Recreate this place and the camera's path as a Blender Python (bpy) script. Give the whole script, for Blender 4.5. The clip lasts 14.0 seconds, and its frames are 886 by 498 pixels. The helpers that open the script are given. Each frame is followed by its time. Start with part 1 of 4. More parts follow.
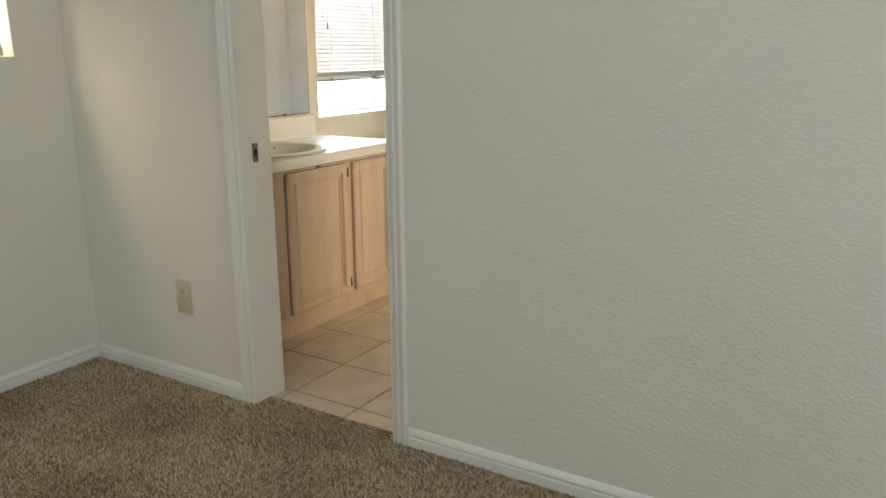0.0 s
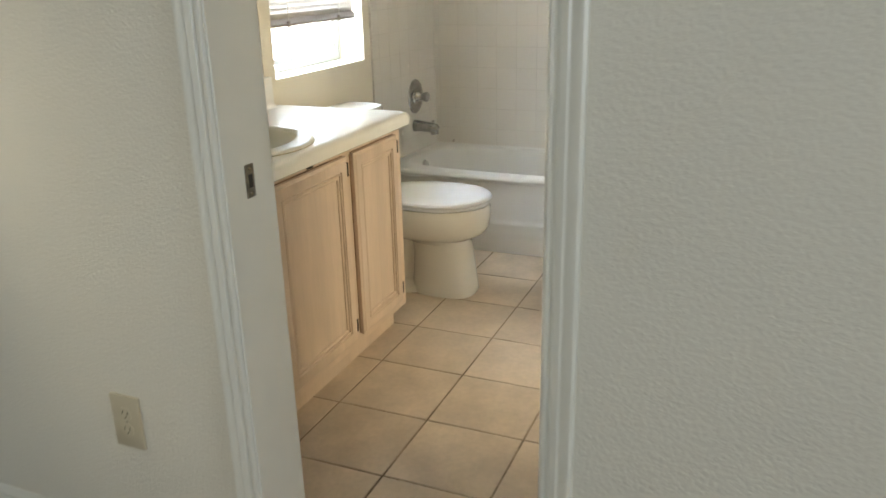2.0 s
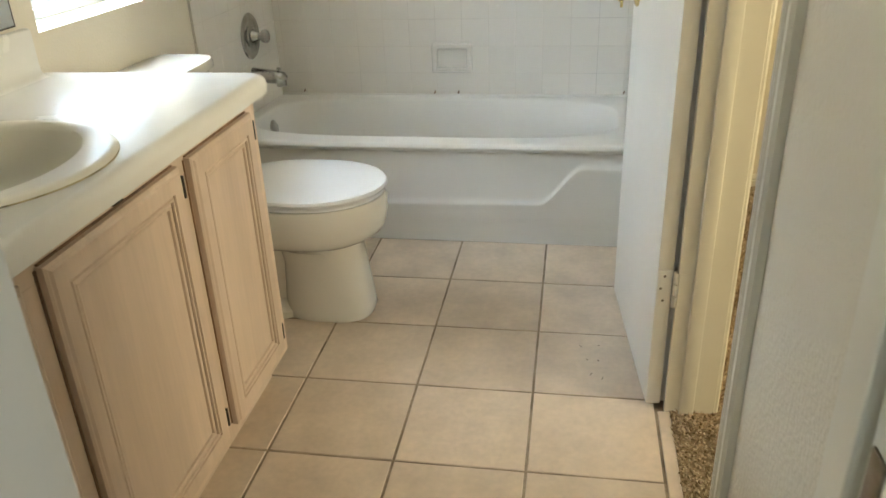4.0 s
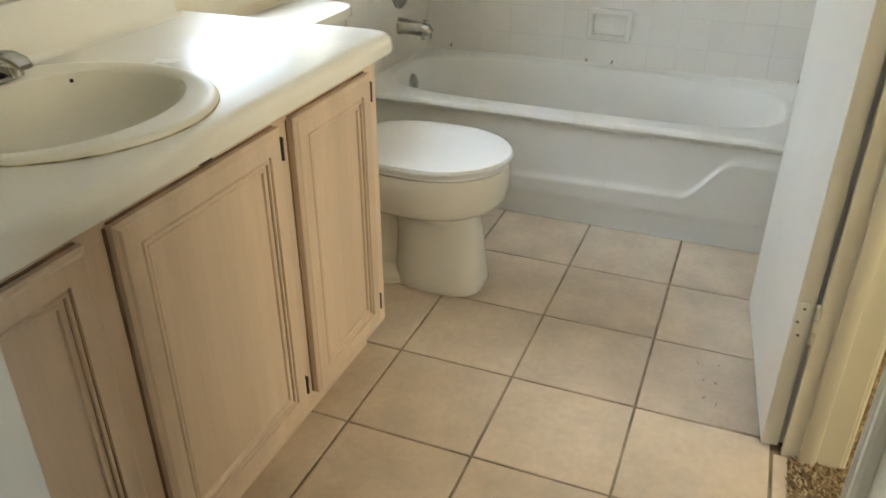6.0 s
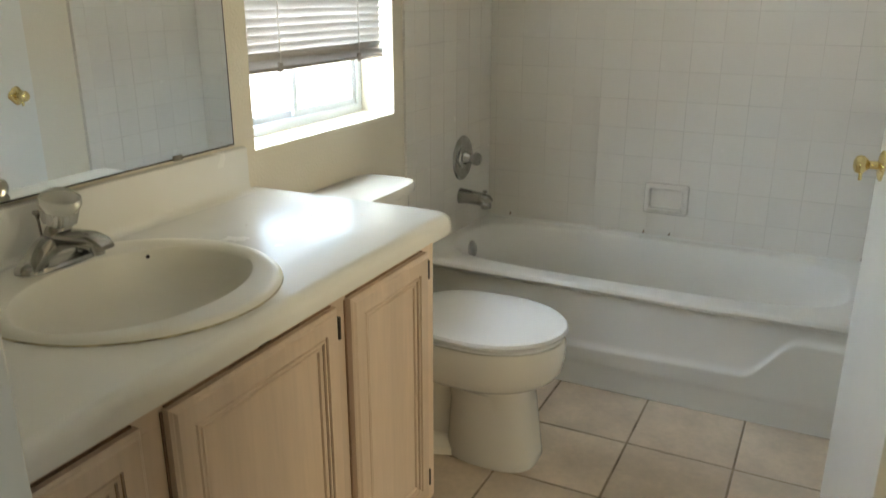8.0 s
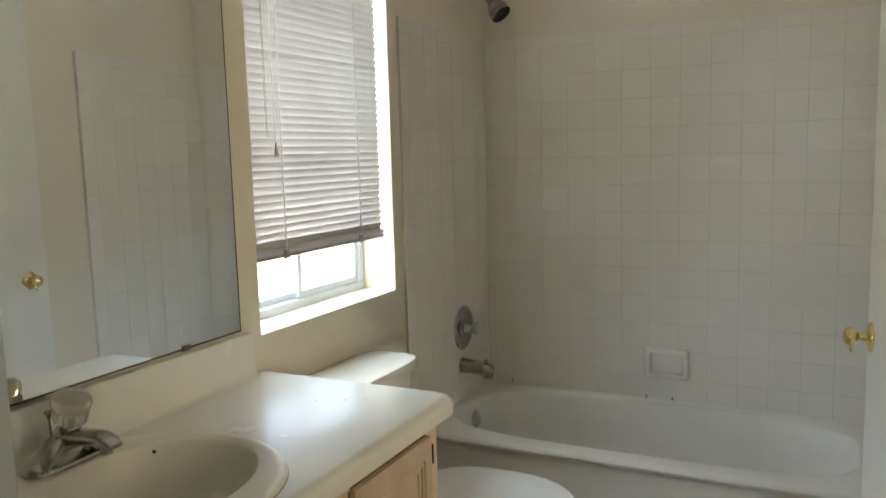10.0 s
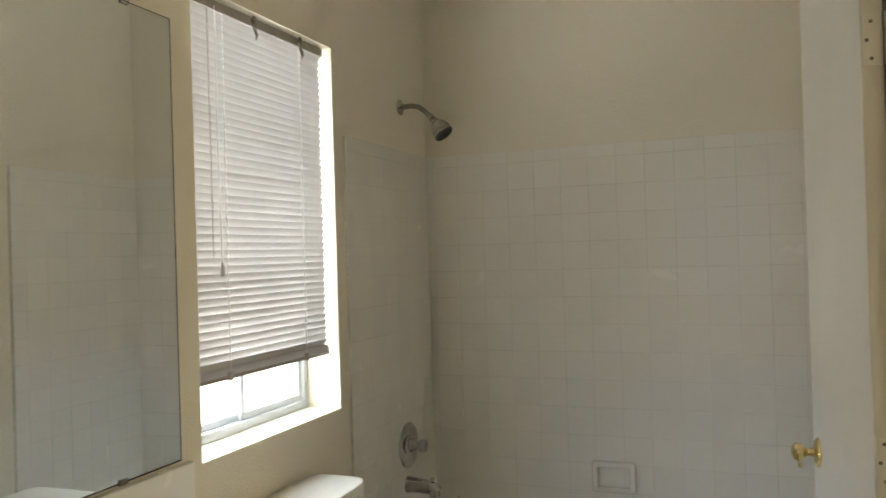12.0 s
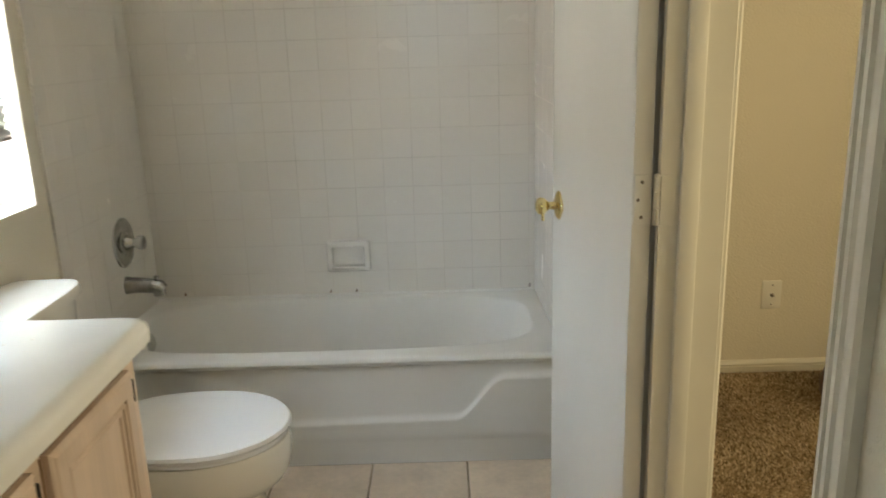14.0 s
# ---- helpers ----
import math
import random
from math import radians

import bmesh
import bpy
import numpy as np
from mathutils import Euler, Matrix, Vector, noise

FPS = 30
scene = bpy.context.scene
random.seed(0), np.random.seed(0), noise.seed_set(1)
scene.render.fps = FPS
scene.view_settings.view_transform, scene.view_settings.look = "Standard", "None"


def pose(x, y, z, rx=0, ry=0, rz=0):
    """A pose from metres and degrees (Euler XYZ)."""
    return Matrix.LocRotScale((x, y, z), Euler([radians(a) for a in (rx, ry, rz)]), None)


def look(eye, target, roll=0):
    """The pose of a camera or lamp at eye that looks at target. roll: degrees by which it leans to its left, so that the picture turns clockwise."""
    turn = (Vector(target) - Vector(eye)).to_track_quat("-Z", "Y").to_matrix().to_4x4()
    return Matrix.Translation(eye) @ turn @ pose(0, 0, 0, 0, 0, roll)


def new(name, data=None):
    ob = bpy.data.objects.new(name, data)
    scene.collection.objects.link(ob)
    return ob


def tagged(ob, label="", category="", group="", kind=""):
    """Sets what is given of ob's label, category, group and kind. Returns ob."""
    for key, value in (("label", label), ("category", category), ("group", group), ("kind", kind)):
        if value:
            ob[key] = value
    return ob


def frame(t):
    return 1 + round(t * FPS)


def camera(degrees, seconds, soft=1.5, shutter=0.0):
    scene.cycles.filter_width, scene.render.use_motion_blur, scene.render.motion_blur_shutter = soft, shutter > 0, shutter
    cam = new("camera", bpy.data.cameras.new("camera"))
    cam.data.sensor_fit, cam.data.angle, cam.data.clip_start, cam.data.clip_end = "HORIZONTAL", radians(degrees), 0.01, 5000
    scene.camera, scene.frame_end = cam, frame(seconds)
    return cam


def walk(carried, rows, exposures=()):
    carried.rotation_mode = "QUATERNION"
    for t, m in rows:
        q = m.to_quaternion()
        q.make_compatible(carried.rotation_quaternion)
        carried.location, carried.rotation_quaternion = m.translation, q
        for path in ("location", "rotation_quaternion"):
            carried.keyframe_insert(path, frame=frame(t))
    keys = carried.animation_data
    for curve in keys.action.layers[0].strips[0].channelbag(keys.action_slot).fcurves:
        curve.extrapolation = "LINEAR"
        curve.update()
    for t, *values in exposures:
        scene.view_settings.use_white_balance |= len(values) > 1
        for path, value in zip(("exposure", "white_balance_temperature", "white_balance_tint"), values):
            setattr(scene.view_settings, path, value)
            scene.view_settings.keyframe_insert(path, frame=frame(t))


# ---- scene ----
cam = camera(59.0, 14.0, shutter=0.5)
PATH = [
    (0, (0.055, 0.133, 1.282), (-0.96, 1.784, 0.787), -0.3),
    (0.5, (-0.158, 0.352, 1.303), (-1.198, 1.979, 0.779), 0.2),
    (1, (-0.453, 0.523, 1.289), (-1.401, 2.19, 0.721), 0.2),
    (1.5, (-0.756, 0.666, 1.32), (-1.596, 2.372, 0.698), -0.9),
    (2, (-1.029, 0.926, 1.308), (-1.77, 2.658, 0.635), -1.4),
    (2.5, (-1.281, 1.133, 1.287), (-1.853, 2.907, 0.561), -2.1),
    (3, (-1.464, 1.357, 1.287), (-1.833, 3.162, 0.508), -2.5),
    (3.2, (-1.498, 1.459, 1.275), (-1.804, 3.271, 0.485), -2.1),
    (5.3, (-1.538, 1.887, 1.235), (-1.97, 3.555, 0.22), 0.0),
    (5.5, (-1.52, 1.895, 1.24), (-2.031, 3.544, 0.23), -0.1),
    (6, (-1.487, 1.907, 1.251), (-2.137, 3.528, 0.277), 0.0),
    (6.5, (-1.484, 1.918, 1.26), (-2.201, 3.543, 0.34), 0.8),
    (7, (-1.483, 1.921, 1.281), (-2.258, 3.564, 0.445), 0.9),
    (7.5, (-1.483, 1.922, 1.302), (-2.294, 3.595, 0.565), 0.7),
    (8, (-1.483, 1.921, 1.314), (-2.33, 3.621, 0.687), 0.0),
    (8.5, (-1.473, 1.905, 1.332), (-2.349, 3.625, 0.809), -0.9),
    (9, (-1.463, 1.892, 1.348), (-2.349, 3.634, 0.922), -1.2),
    (11.3, (-1.477, 1.885, 1.427), (-2.318, 3.7, 1.416), -2.1),
    (11.5, (-1.484, 1.882, 1.425), (-2.298, 3.709, 1.44), -1.8),
    (12, (-1.507, 1.877, 1.433), (-2.236, 3.74, 1.446), -1.7),
    (12.5, (-1.555, 1.884, 1.428), (-2.099, 3.808, 1.368), -1.8),
    (13, (-1.623, 1.871, 1.407), (-1.931, 3.834, 1.179), -2.1),
    (13.5, (-1.663, 1.929, 1.364), (-1.785, 3.882, 0.949), -2.2),
    (14, (-1.657, 2.028, 1.336), (-1.66, 3.961, 0.824), -1.7),
]
EXPOSURES = [(0, -0.2, 6550, 14), (3, -0.15, 6350, 9), (5.5, -0.22, 6350, 8), (6.5, -0.22, 6350, 8), (7.5, -0.45, 6350, 8), (9, -1.08, 6300, 8), (11.5, -1.12, 6750, 11), (12.5, -1.1, 6550, 10), (13, -1.1, 6350, 9), (13.5, -0.98, 6350, 9), (14, -0.68, 6500, 10)]
walk(cam, [(t, look(eye, target, roll)) for t, eye, target, roll in PATH], EXPOSURES)

# ---- world, sun, windows' daylight, unseen fill lamps ----
world = bpy.data.worlds.new("sky")
scene.world = world
world.use_nodes = True
wn = world.node_tree
sky = wn.nodes.new("ShaderNodeTexSky")
sky.sky_type, sky.sun_disc = "NISHITA", False
sky.sun_elevation, sky.sun_rotation = radians(55), radians(90)
wn.links.new(sky.outputs[0], wn.nodes["Background"].inputs[0])
wn.nodes["Background"].inputs[1].default_value = 0.12

sun = new("sun", bpy.data.lights.new("sun", "SUN"))
sun.data.energy, sun.data.angle, sun.data.color = 3.0, radians(0.5), (1.0, 0.95, 0.87)
sun.matrix_world = look((20, 0, 28), (0, 0, 0))


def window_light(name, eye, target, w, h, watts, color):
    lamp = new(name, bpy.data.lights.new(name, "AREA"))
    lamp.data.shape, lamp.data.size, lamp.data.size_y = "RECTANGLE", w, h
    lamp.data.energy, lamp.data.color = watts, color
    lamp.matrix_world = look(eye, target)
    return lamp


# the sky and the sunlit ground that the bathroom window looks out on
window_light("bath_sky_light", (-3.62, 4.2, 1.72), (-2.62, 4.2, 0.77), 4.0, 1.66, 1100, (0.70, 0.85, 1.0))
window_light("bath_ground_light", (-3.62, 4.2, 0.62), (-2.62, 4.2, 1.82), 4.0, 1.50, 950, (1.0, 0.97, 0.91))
# added cool fill behind the camera, for the partition wall
window_light("bedroom_south_fill", (-1.5, -1.58, 1.7), (-1.5, 5, 1.7), 1.25, 1.15, 26, (0.69, 0.83, 1.0))
# added fill from the east, out of view: brightens jamb, vanity and counter
window_light("bedroom_east_fill", (2.27, 0.9, 1.5), (0, 0.9, 1.5), 1.2, 1.2, 44, (0.72, 0.85, 1.0))
window_light("bedroom_west_light", (-3.10, 1.33, 1.72), (0, 1.33, 1.72), 0.98, 0.86, 28, (1.0, 0.89, 0.64))
# lamp in an unseen, assumed opening; gives the side room its warm light
window_light("side_room_light", (0.87, 2.72, 1.4), (-3, 2.72, 1.4), 0.95, 1.35, 46, (1.0, 0.86, 0.57))


# ---- materials ----
def mat(name, base, rough=0.5, metal=0.0, var=0.06, scale=6.0, fine=0.0, fine_scale=180.0, bump=0.0, bump_scale=200.0,
        bump_dist=0.002, stretch=(1, 1, 1), dark=None, island=0.0, trans=0.0, spec=0.5, coat=0.0):
    m = bpy.data.materials.new(name)
    m.use_nodes = True
    nt = m.node_tree
    b = nt.nodes["Principled BSDF"]
    b.inputs["Roughness"].default_value, b.inputs["Metallic"].default_value = rough, metal
    b.inputs["Specular IOR Level"].default_value = spec
    b.inputs["Transmission Weight"].default_value = trans
    b.inputs["Coat Weight"].default_value = coat
    geo = nt.nodes.new("ShaderNodeNewGeometry")
    mp = nt.nodes.new("ShaderNodeMapping")
    mp.inputs["Scale"].default_value = stretch
    nt.links.new(geo.outputs["Position"], mp.inputs["Vector"])
    vec = mp.outputs[0]
    if island:
        info = nt.nodes.new("ShaderNodeObjectInfo")
        add = nt.nodes.new("ShaderNodeVectorMath")
        add.operation = "MULTIPLY_ADD"
        add.inputs[1].default_value = (17.0, 31.0, 23.0)
        nt.links.new(info.outputs["Random"], add.inputs[0])
        nt.links.new(mp.outputs[0], add.inputs[2])
        vec = add.outputs[0]

    def noise_at(s, detail=4.0):
        n = nt.nodes.new("ShaderNodeTexNoise")
        n.inputs["Scale"].default_value, n.inputs["Detail"].default_value = s, detail
        nt.links.new(vec, n.inputs["Vector"])
        return n.outputs["Fac"]

    lo = dark or [c * (1 - var * 2.5) for c in base]
    hi = [min(1.0, c * (1 + var)) for c in base]
    ramp = nt.nodes.new("ShaderNodeValToRGB")
    ramp.color_ramp.elements[0].position, ramp.color_ramp.elements[1].position = 0.3, 0.72
    ramp.color_ramp.elements[0].color, ramp.color_ramp.elements[1].color = (*lo, 1), (*hi, 1)
    nt.links.new(noise_at(scale), ramp.inputs[0])
    col = ramp.outputs[0]

    def times(col, fac, low, high):
        mr = nt.nodes.new("ShaderNodeMapRange")
        mr.inputs["From Min"].default_value, mr.inputs["From Max"].default_value = 0.25, 0.75
        mr.inputs["To Min"].default_value, mr.inputs["To Max"].default_value = low, high
        nt.links.new(fac, mr.inputs[0])
        mx = nt.nodes.new("ShaderNodeVectorMath")
        mx.operation = "SCALE"
        nt.links.new(col, mx.inputs[0])
        nt.links.new(mr.outputs[0], mx.inputs["Scale"])
        return mx.outputs[0]

    if fine:
        col = times(col, noise_at(fine_scale, 2.0), 1 - fine, 1 + fine * 0.5)
    if island:
        col = times(col, info.outputs["Random"], 1 - island, 1 + island * 0.5)
    nt.links.new(col, b.inputs["Base Color"])
    rr = nt.nodes.new("ShaderNodeMapRange")
    rr.inputs["To Min"].default_value, rr.inputs["To Max"].default_value = rough * 0.85, min(1.0, rough * 1.2)
    nt.links.new(noise_at(scale * 2.3), rr.inputs[0])
    nt.links.new(rr.outputs[0], b.inputs["Roughness"])
    if bump:
        bp = nt.nodes.new("ShaderNodeBump")
        bp.inputs["Strength"].default_value, bp.inputs["Distance"].default_value = bump, bump_dist
        nt.links.new(noise_at(bump_scale, 3.0), bp.inputs["Height"])
        nt.links.new(bp.outputs[0], b.inputs["Normal"])
    return m


PAINT = mat("wall_paint", (0.765, 0.705, 0.57), 0.55, var=0.015, scale=1.5, bump=0.5, bump_scale=135, bump_dist=0.004, spec=0.35)
CEIL = mat("ceiling_paint", (0.84, 0.82, 0.76), 0.8, var=0.02, scale=2, bump=0.5, bump_scale=110, bump_dist=0.004)
TRIM = mat("trim_paint", (0.78, 0.74, 0.62), 0.32, var=0.02, scale=4, bump=0.08, bump_scale=60, bump_dist=0.001)
DOORPAINT = mat("door_paint", (0.78, 0.76, 0.69), 0.3, var=0.02, scale=3, bump=0.08, bump_scale=70, bump_dist=0.001)
CARPET = mat("carpet_pile", (0.40, 0.29, 0.18), 0.95, var=0.25, scale=7, fine=0.55, fine_scale=140, dark=(0.20, 0.14, 0.082), bump=0.6, bump_scale=260, bump_dist=0.01, spec=0.1)
GROUT = mat("floor_grout", (0.40, 0.31, 0.215), 0.9, var=0.25, scale=9, fine=0.3, fine_scale=120, bump=0.3, bump_scale=300)
FTILE = mat("floor_tile", (0.69, 0.565, 0.43), 0.34, var=0.07, scale=7, fine=0.07, fine_scale=60, bump=0.12, bump_scale=40, bump_dist=0.0015, island=0.06)
WTILE = mat("wall_tile_glaze", (0.81, 0.77, 0.695), 0.25, var=0.012, scale=2, island=0.008)
WGROUT = mat("wall_grout", (0.74, 0.69, 0.60), 0.85, var=0.10, scale=4, fine=0.15, fine_scale=90)
ENAMEL = mat("tub_enamel", (0.81, 0.79, 0.735), 0.30, var=0.015, scale=3)
CHINA = mat("toilet_china", (0.82, 0.785, 0.70), 0.1, var=0.015, scale=4, coat=0.3)
SEATP = mat("toilet_seat_plastic", (0.84, 0.84, 0.83), 0.2, var=0.01, scale=5)
LAMINATE = mat("white_laminate", (0.85, 0.835, 0.78), 0.25, var=0.02, scale=4, bump=0.05, bump_scale=420, bump_dist=0.0006)
SINK = mat("sink_china", (0.84, 0.81, 0.72), 0.30, var=0.015, scale=4)
CAULK = mat("aged_caulk", (0.56, 0.48, 0.28), 0.6, var=0.3, scale=25)
WOOD = mat("pickled_oak", (0.70, 0.55, 0.42), 0.42, var=0.07, scale=5, fine=0.05, fine_scale=70, stretch=(1.6, 1.6, 0.12), bump=0.15, bump_scale=90, bump_dist=0.001)
# brown of the vanity's painted shade strips and of the caulk stains
WOODDARK = mat("shade_and_stain_brown", (0.30, 0.185, 0.105), 0.55, var=0.2, scale=14, fine=0.25, fine_scale=80, stretch=(1.5, 1.5, 0.2))
CHROME = mat("chrome", (0.62, 0.61, 0.58), 0.16, 1.0, var=0.08, scale=18)
DULL = mat("dull_metal", (0.28, 0.25, 0.20), 0.4, 1.0, var=0.2, scale=40)
CHROMEV = mat("dull_chrome", (0.46, 0.45, 0.43), 0.2, 1.0, var=0.12, scale=25)
BRASS = mat("polished_brass", (0.86, 0.71, 0.34), 0.14, 1.0, var=0.05, scale=30)
BLACK = mat("dark_recess", (0.03, 0.025, 0.02), 0.7, var=0.2, scale=30)
VINYL = mat("window_vinyl", (0.62, 0.66, 0.70), 0.4, var=0.02, scale=6)
IVORY = mat("ivory_plastic", (0.60, 0.51, 0.34), 0.35, var=0.02, scale=8)
WHITEP = mat("white_plastic", (0.80, 0.77, 0.68), 0.35, var=0.02, scale=8)
RAIL = mat("blind_rail", (0.34, 0.30, 0.265), 0.45, var=0.06, scale=12)
LEATHER = mat("brown_wood_base", (0.10, 0.05, 0.025), 0.45, var=0.2, scale=14)
STUCCO = mat("pale_stucco", (0.62, 0.57, 0.48), 0.9, var=0.06, scale=1.2, bump=0.4, bump_scale=60)
EARTH = mat("dry_ground", (0.48, 0.42, 0.34), 0.95, var=0.15, scale=0.8, fine=0.2, fine_scale=30, bump=0.4, bump_scale=50)
ACRYL = mat("clear_acrylic", (0.95, 0.94, 0.92), 0.06, var=0.01, scale=5, trans=0.9)
MILKY = mat("worn_acrylic", (0.93, 0.92, 0.88), 0.14, var=0.02, scale=20, trans=0.7)
MIRROR = mat("mirror_silver", (0.86, 0.88, 0.85), 0.01, 1.0, var=0.0)
GLASS = mat("window_glass", (1, 1, 1), 0.0, var=0.0, trans=1.0)


def slat_material(name, color, through_mix):
    m = mat(name, color, 0.45, var=0.02, scale=9)
    nt = m.node_tree
    tr, mx = nt.nodes.new("ShaderNodeBsdfTranslucent"), nt.nodes.new("ShaderNodeMixShader")
    tr.inputs[0].default_value = (*color, 1)
    mx.inputs[0].default_value = through_mix
    nt.links.new(nt.nodes["Principled BSDF"].outputs[0], mx.inputs[1])
    nt.links.new(tr.outputs[0], mx.inputs[2])
    nt.links.new(mx.outputs[0], nt.nodes["Material Output"].inputs[0])
    return m


SLAT = slat_material("blind_slat", (0.56, 0.54, 0.52), 0.016)
CORD = slat_material("blind_cord", (0.86, 0.84, 0.80), 0.6)
SLATB = slat_material("taupe_blind_slat", (0.24, 0.21, 0.18), 0.03)


# ---- mesh helpers ----
def finish(bm, name, material, smooth=False):
    bmesh.ops.recalc_face_normals(bm, faces=bm.faces)
    me = bpy.data.meshes.new(name)
    bm.to_mesh(me)
    bm.free()
    me.materials.append(material)
    if smooth:
        me.polygons.foreach_set("use_smooth", [True] * len(me.polygons))
        me.set_sharp_from_angle(angle=radians(38))
    return me


def thing(name, at, label, category, group=""):
    ob = new(name)
    ob.location, ob.empty_display_size = at, 0.1
    return tagged(ob, label, category, group)


def base_of(ob):
    at = Vector((0, 0, 0))
    while ob:
        at += ob.location
        ob = ob.parent
    return at


def part(name, bm, material, parent, label="", smooth=True):
    bm.transform(Matrix.Translation(-base_of(parent)))
    ob = new(name, finish(bm, name, material, smooth))
    ob.parent = parent
    return tagged(ob, label) if label else ob


def structure(name, bm, material, label="", category="", smooth=False):
    return tagged(new(name, finish(bm, name, material, smooth)), label, category, kind="structure")


def single(name, bm, material, label, category, group="", smooth=True):
    """A thing of one mesh."""
    return tagged(new(name, finish(bm, name, material, smooth)), label, category, group)


def box(x0, x1, y0, y1, z0, z1, bevel=0.0, seg=2, into=None):
    bm = bmesh.new()
    bmesh.ops.create_cube(bm, size=1)
    bm.transform(Matrix.Translation(((x0 + x1) / 2, (y0 + y1) / 2, (z0 + z1) / 2)) @ Matrix.Diagonal((abs(x1 - x0), abs(y1 - y0), abs(z1 - z0), 1)))
    if bevel:
        bmesh.ops.bevel(bm, geom=bm.edges[:], offset=bevel, segments=seg, affect="EDGES", profile=0.5)
    return join(into, bm) if into else bm


def join(into, bm):
    me = bpy.data.meshes.new("tmp")
    bm.to_mesh(me)
    bm.free()
    into.from_mesh(me)
    bpy.data.meshes.remove(me)
    return into


def loops(rings, cap0=True, cap1=True):
    """A skin over rings with equal numbers of points."""
    bm = bmesh.new()
    rows = [[bm.verts.new(p) for p in ring] for ring in rings]
    n = len(rows[0])
    for a, b in zip(rows, rows[1:]):
        for i in range(n):
            bm.faces.new((a[i], a[(i + 1) % n], b[(i + 1) % n], b[i]))
    if cap0:
        bm.faces.new(rows[0])
    if cap1:
        bm.faces.new(rows[-1])
    return bm


def axes_for(axis):
    a = Vector(axis).normalized()
    u = a.orthogonal().normalized()
    return a, u, a.cross(u)


def lathe(at, axis, profile, n=24):
    """profile: (distance along the axis, radius)."""
    a, u, v = axes_for(axis)
    at = Vector(at)
    return loops([[at + a * d + (u * math.cos(t) + v * math.sin(t)) * max(r, 1e-4) for t in (2 * math.pi * i / n for i in range(n))] for d, r in profile])


def tube(points, radius, n=10, flat=1.0):
    pts = [Vector(p) for p in points]
    rings, u = [], None
    for i, p in enumerate(pts):
        d = (pts[min(i + 1, len(pts) - 1)] - pts[max(i - 1, 0)]).normalized()
        u = (u - d * u.dot(d)).normalized() if u else d.orthogonal().normalized()
        v = d.cross(u)
        r = radius[i] if isinstance(radius, (list, tuple)) else radius
        rings.append([p + (u * math.cos(t) + v * math.sin(t) * flat) * r for t in (2 * math.pi * k / n for k in range(n))])
    return loops(rings)


def extrude_profile(profile, axis, a, b):
    """A closed profile of 2D points, swept from a to b along x, y or z."""
    order = {"x": lambda p, s: (s, p[0], p[1]), "y": lambda p, s: (p[0], s, p[1]), "z": lambda p, s: (p[0], p[1], s)}[axis]
    return loops([[order(p, a) for p in profile], [order(p, b) for p in profile]])


def superloop(cx, cy, rx, ry, z, power, n=72):
    out = []
    for i in range(n):
        t = 2 * math.pi * i / n
        c, s = math.cos(t), math.sin(t)
        out.append((cx + rx * math.copysign(abs(c) ** (2 / power), c), cy + ry * math.copysign(abs(s) ** (2 / power), s), z))
    return out


# ---- large structure ----
H = 2.74
WX, BX = -2.815, -2.875          # west wall: bathroom side, bedroom side
OUT = -2.985                     # its outer face
EX, EX2 = -1.28, -1.155          # east wall of the bathroom
PY, PY2, PYR = 2.06, 2.19, 2.092             # wall between bedroom and bathroom
NY, NY2 = 5.04, 4.975            # north wall: bathroom, side room
DL, DR = -1.945, -1.350          # opening to the bathroom
WIN = (3.502, 4.225, 0.92, 2.145)
BWIN = (0.80, 1.857, 1.262, 2.145)
SIDE = (2.735, 3.392)            # opening to the side room


def wall_along_y(x0, x1, y0, y1, opening):
    oy0, oy1, oz0, oz1 = opening
    bm = box(x0, x1, y0, oy0, 0, H)
    box(x0, x1, oy1, y1, 0, H, into=bm)
    box(x0, x1, oy0, oy1, oz1, H, into=bm)
    if oz0 > 0:
        box(x0, x1, oy0, oy1, 0, oz0, into=bm)
    return bm


wall_west = structure("wall_west", wall_along_y(OUT, WX, PY2, 5.1, WIN), PAINT, "cream orange-peel painted wall with window recess")
structure("wall_bedroom_west", wall_along_y(OUT - 0.03, BX, -1.5, PY2, BWIN), PAINT, "cream painted bedroom wall with recessed opening")
bm = box(BX, DL - 0.02, PY, PY2, 0, H)
box(DR + 0.02, 2.2, PYR, PY2, 0, H, into=bm)
box(DL - 0.02, DR + 0.02, PY, PY2, 2.05, H, into=bm)
structure("wall_partition", bm, PAINT, "cream orange-peel wall round the pocket door opening")
wall_east = structure("wall_east", wall_along_y(EX, EX2, PY2, NY, (SIDE[0] - 0.018, SIDE[1] + 0.045, 0, 2.05)), PAINT, "cream painted wall with side doorway")
structure("wall_east_stud", box(EX + 0.030, EX2, SIDE[1] + 0.018, SIDE[1] + 0.045, 0, 2.05), PAINT, "cream painted wall edge behind the hinge jamb")
wall_north = structure("wall_north", box(WX - 0.17, EX2, NY, NY + 0.13, 0, H), PAINT, "cream painted end wall behind the tub")
structure("wall_side_north", box(EX2, 2.2, NY2, NY + 0.13, 0, H), PAINT, "cream painted wall of the side room")
structure("wall_side_east", wall_along_y(0.75, 0.88, PY2, NY2, (2.22, 3.22, 0.7, 2.1)), PAINT, "cream painted wall of the side room")
# its opening is made up, cut only to let the east fill lamp in
structure("wall_bedroom_east", wall_along_y(2.2, 2.32, -1.5, 5.1, (0.3, 1.5, 0.9, 2.1)), PAINT, "cream painted bedroom wall with recessed opening")
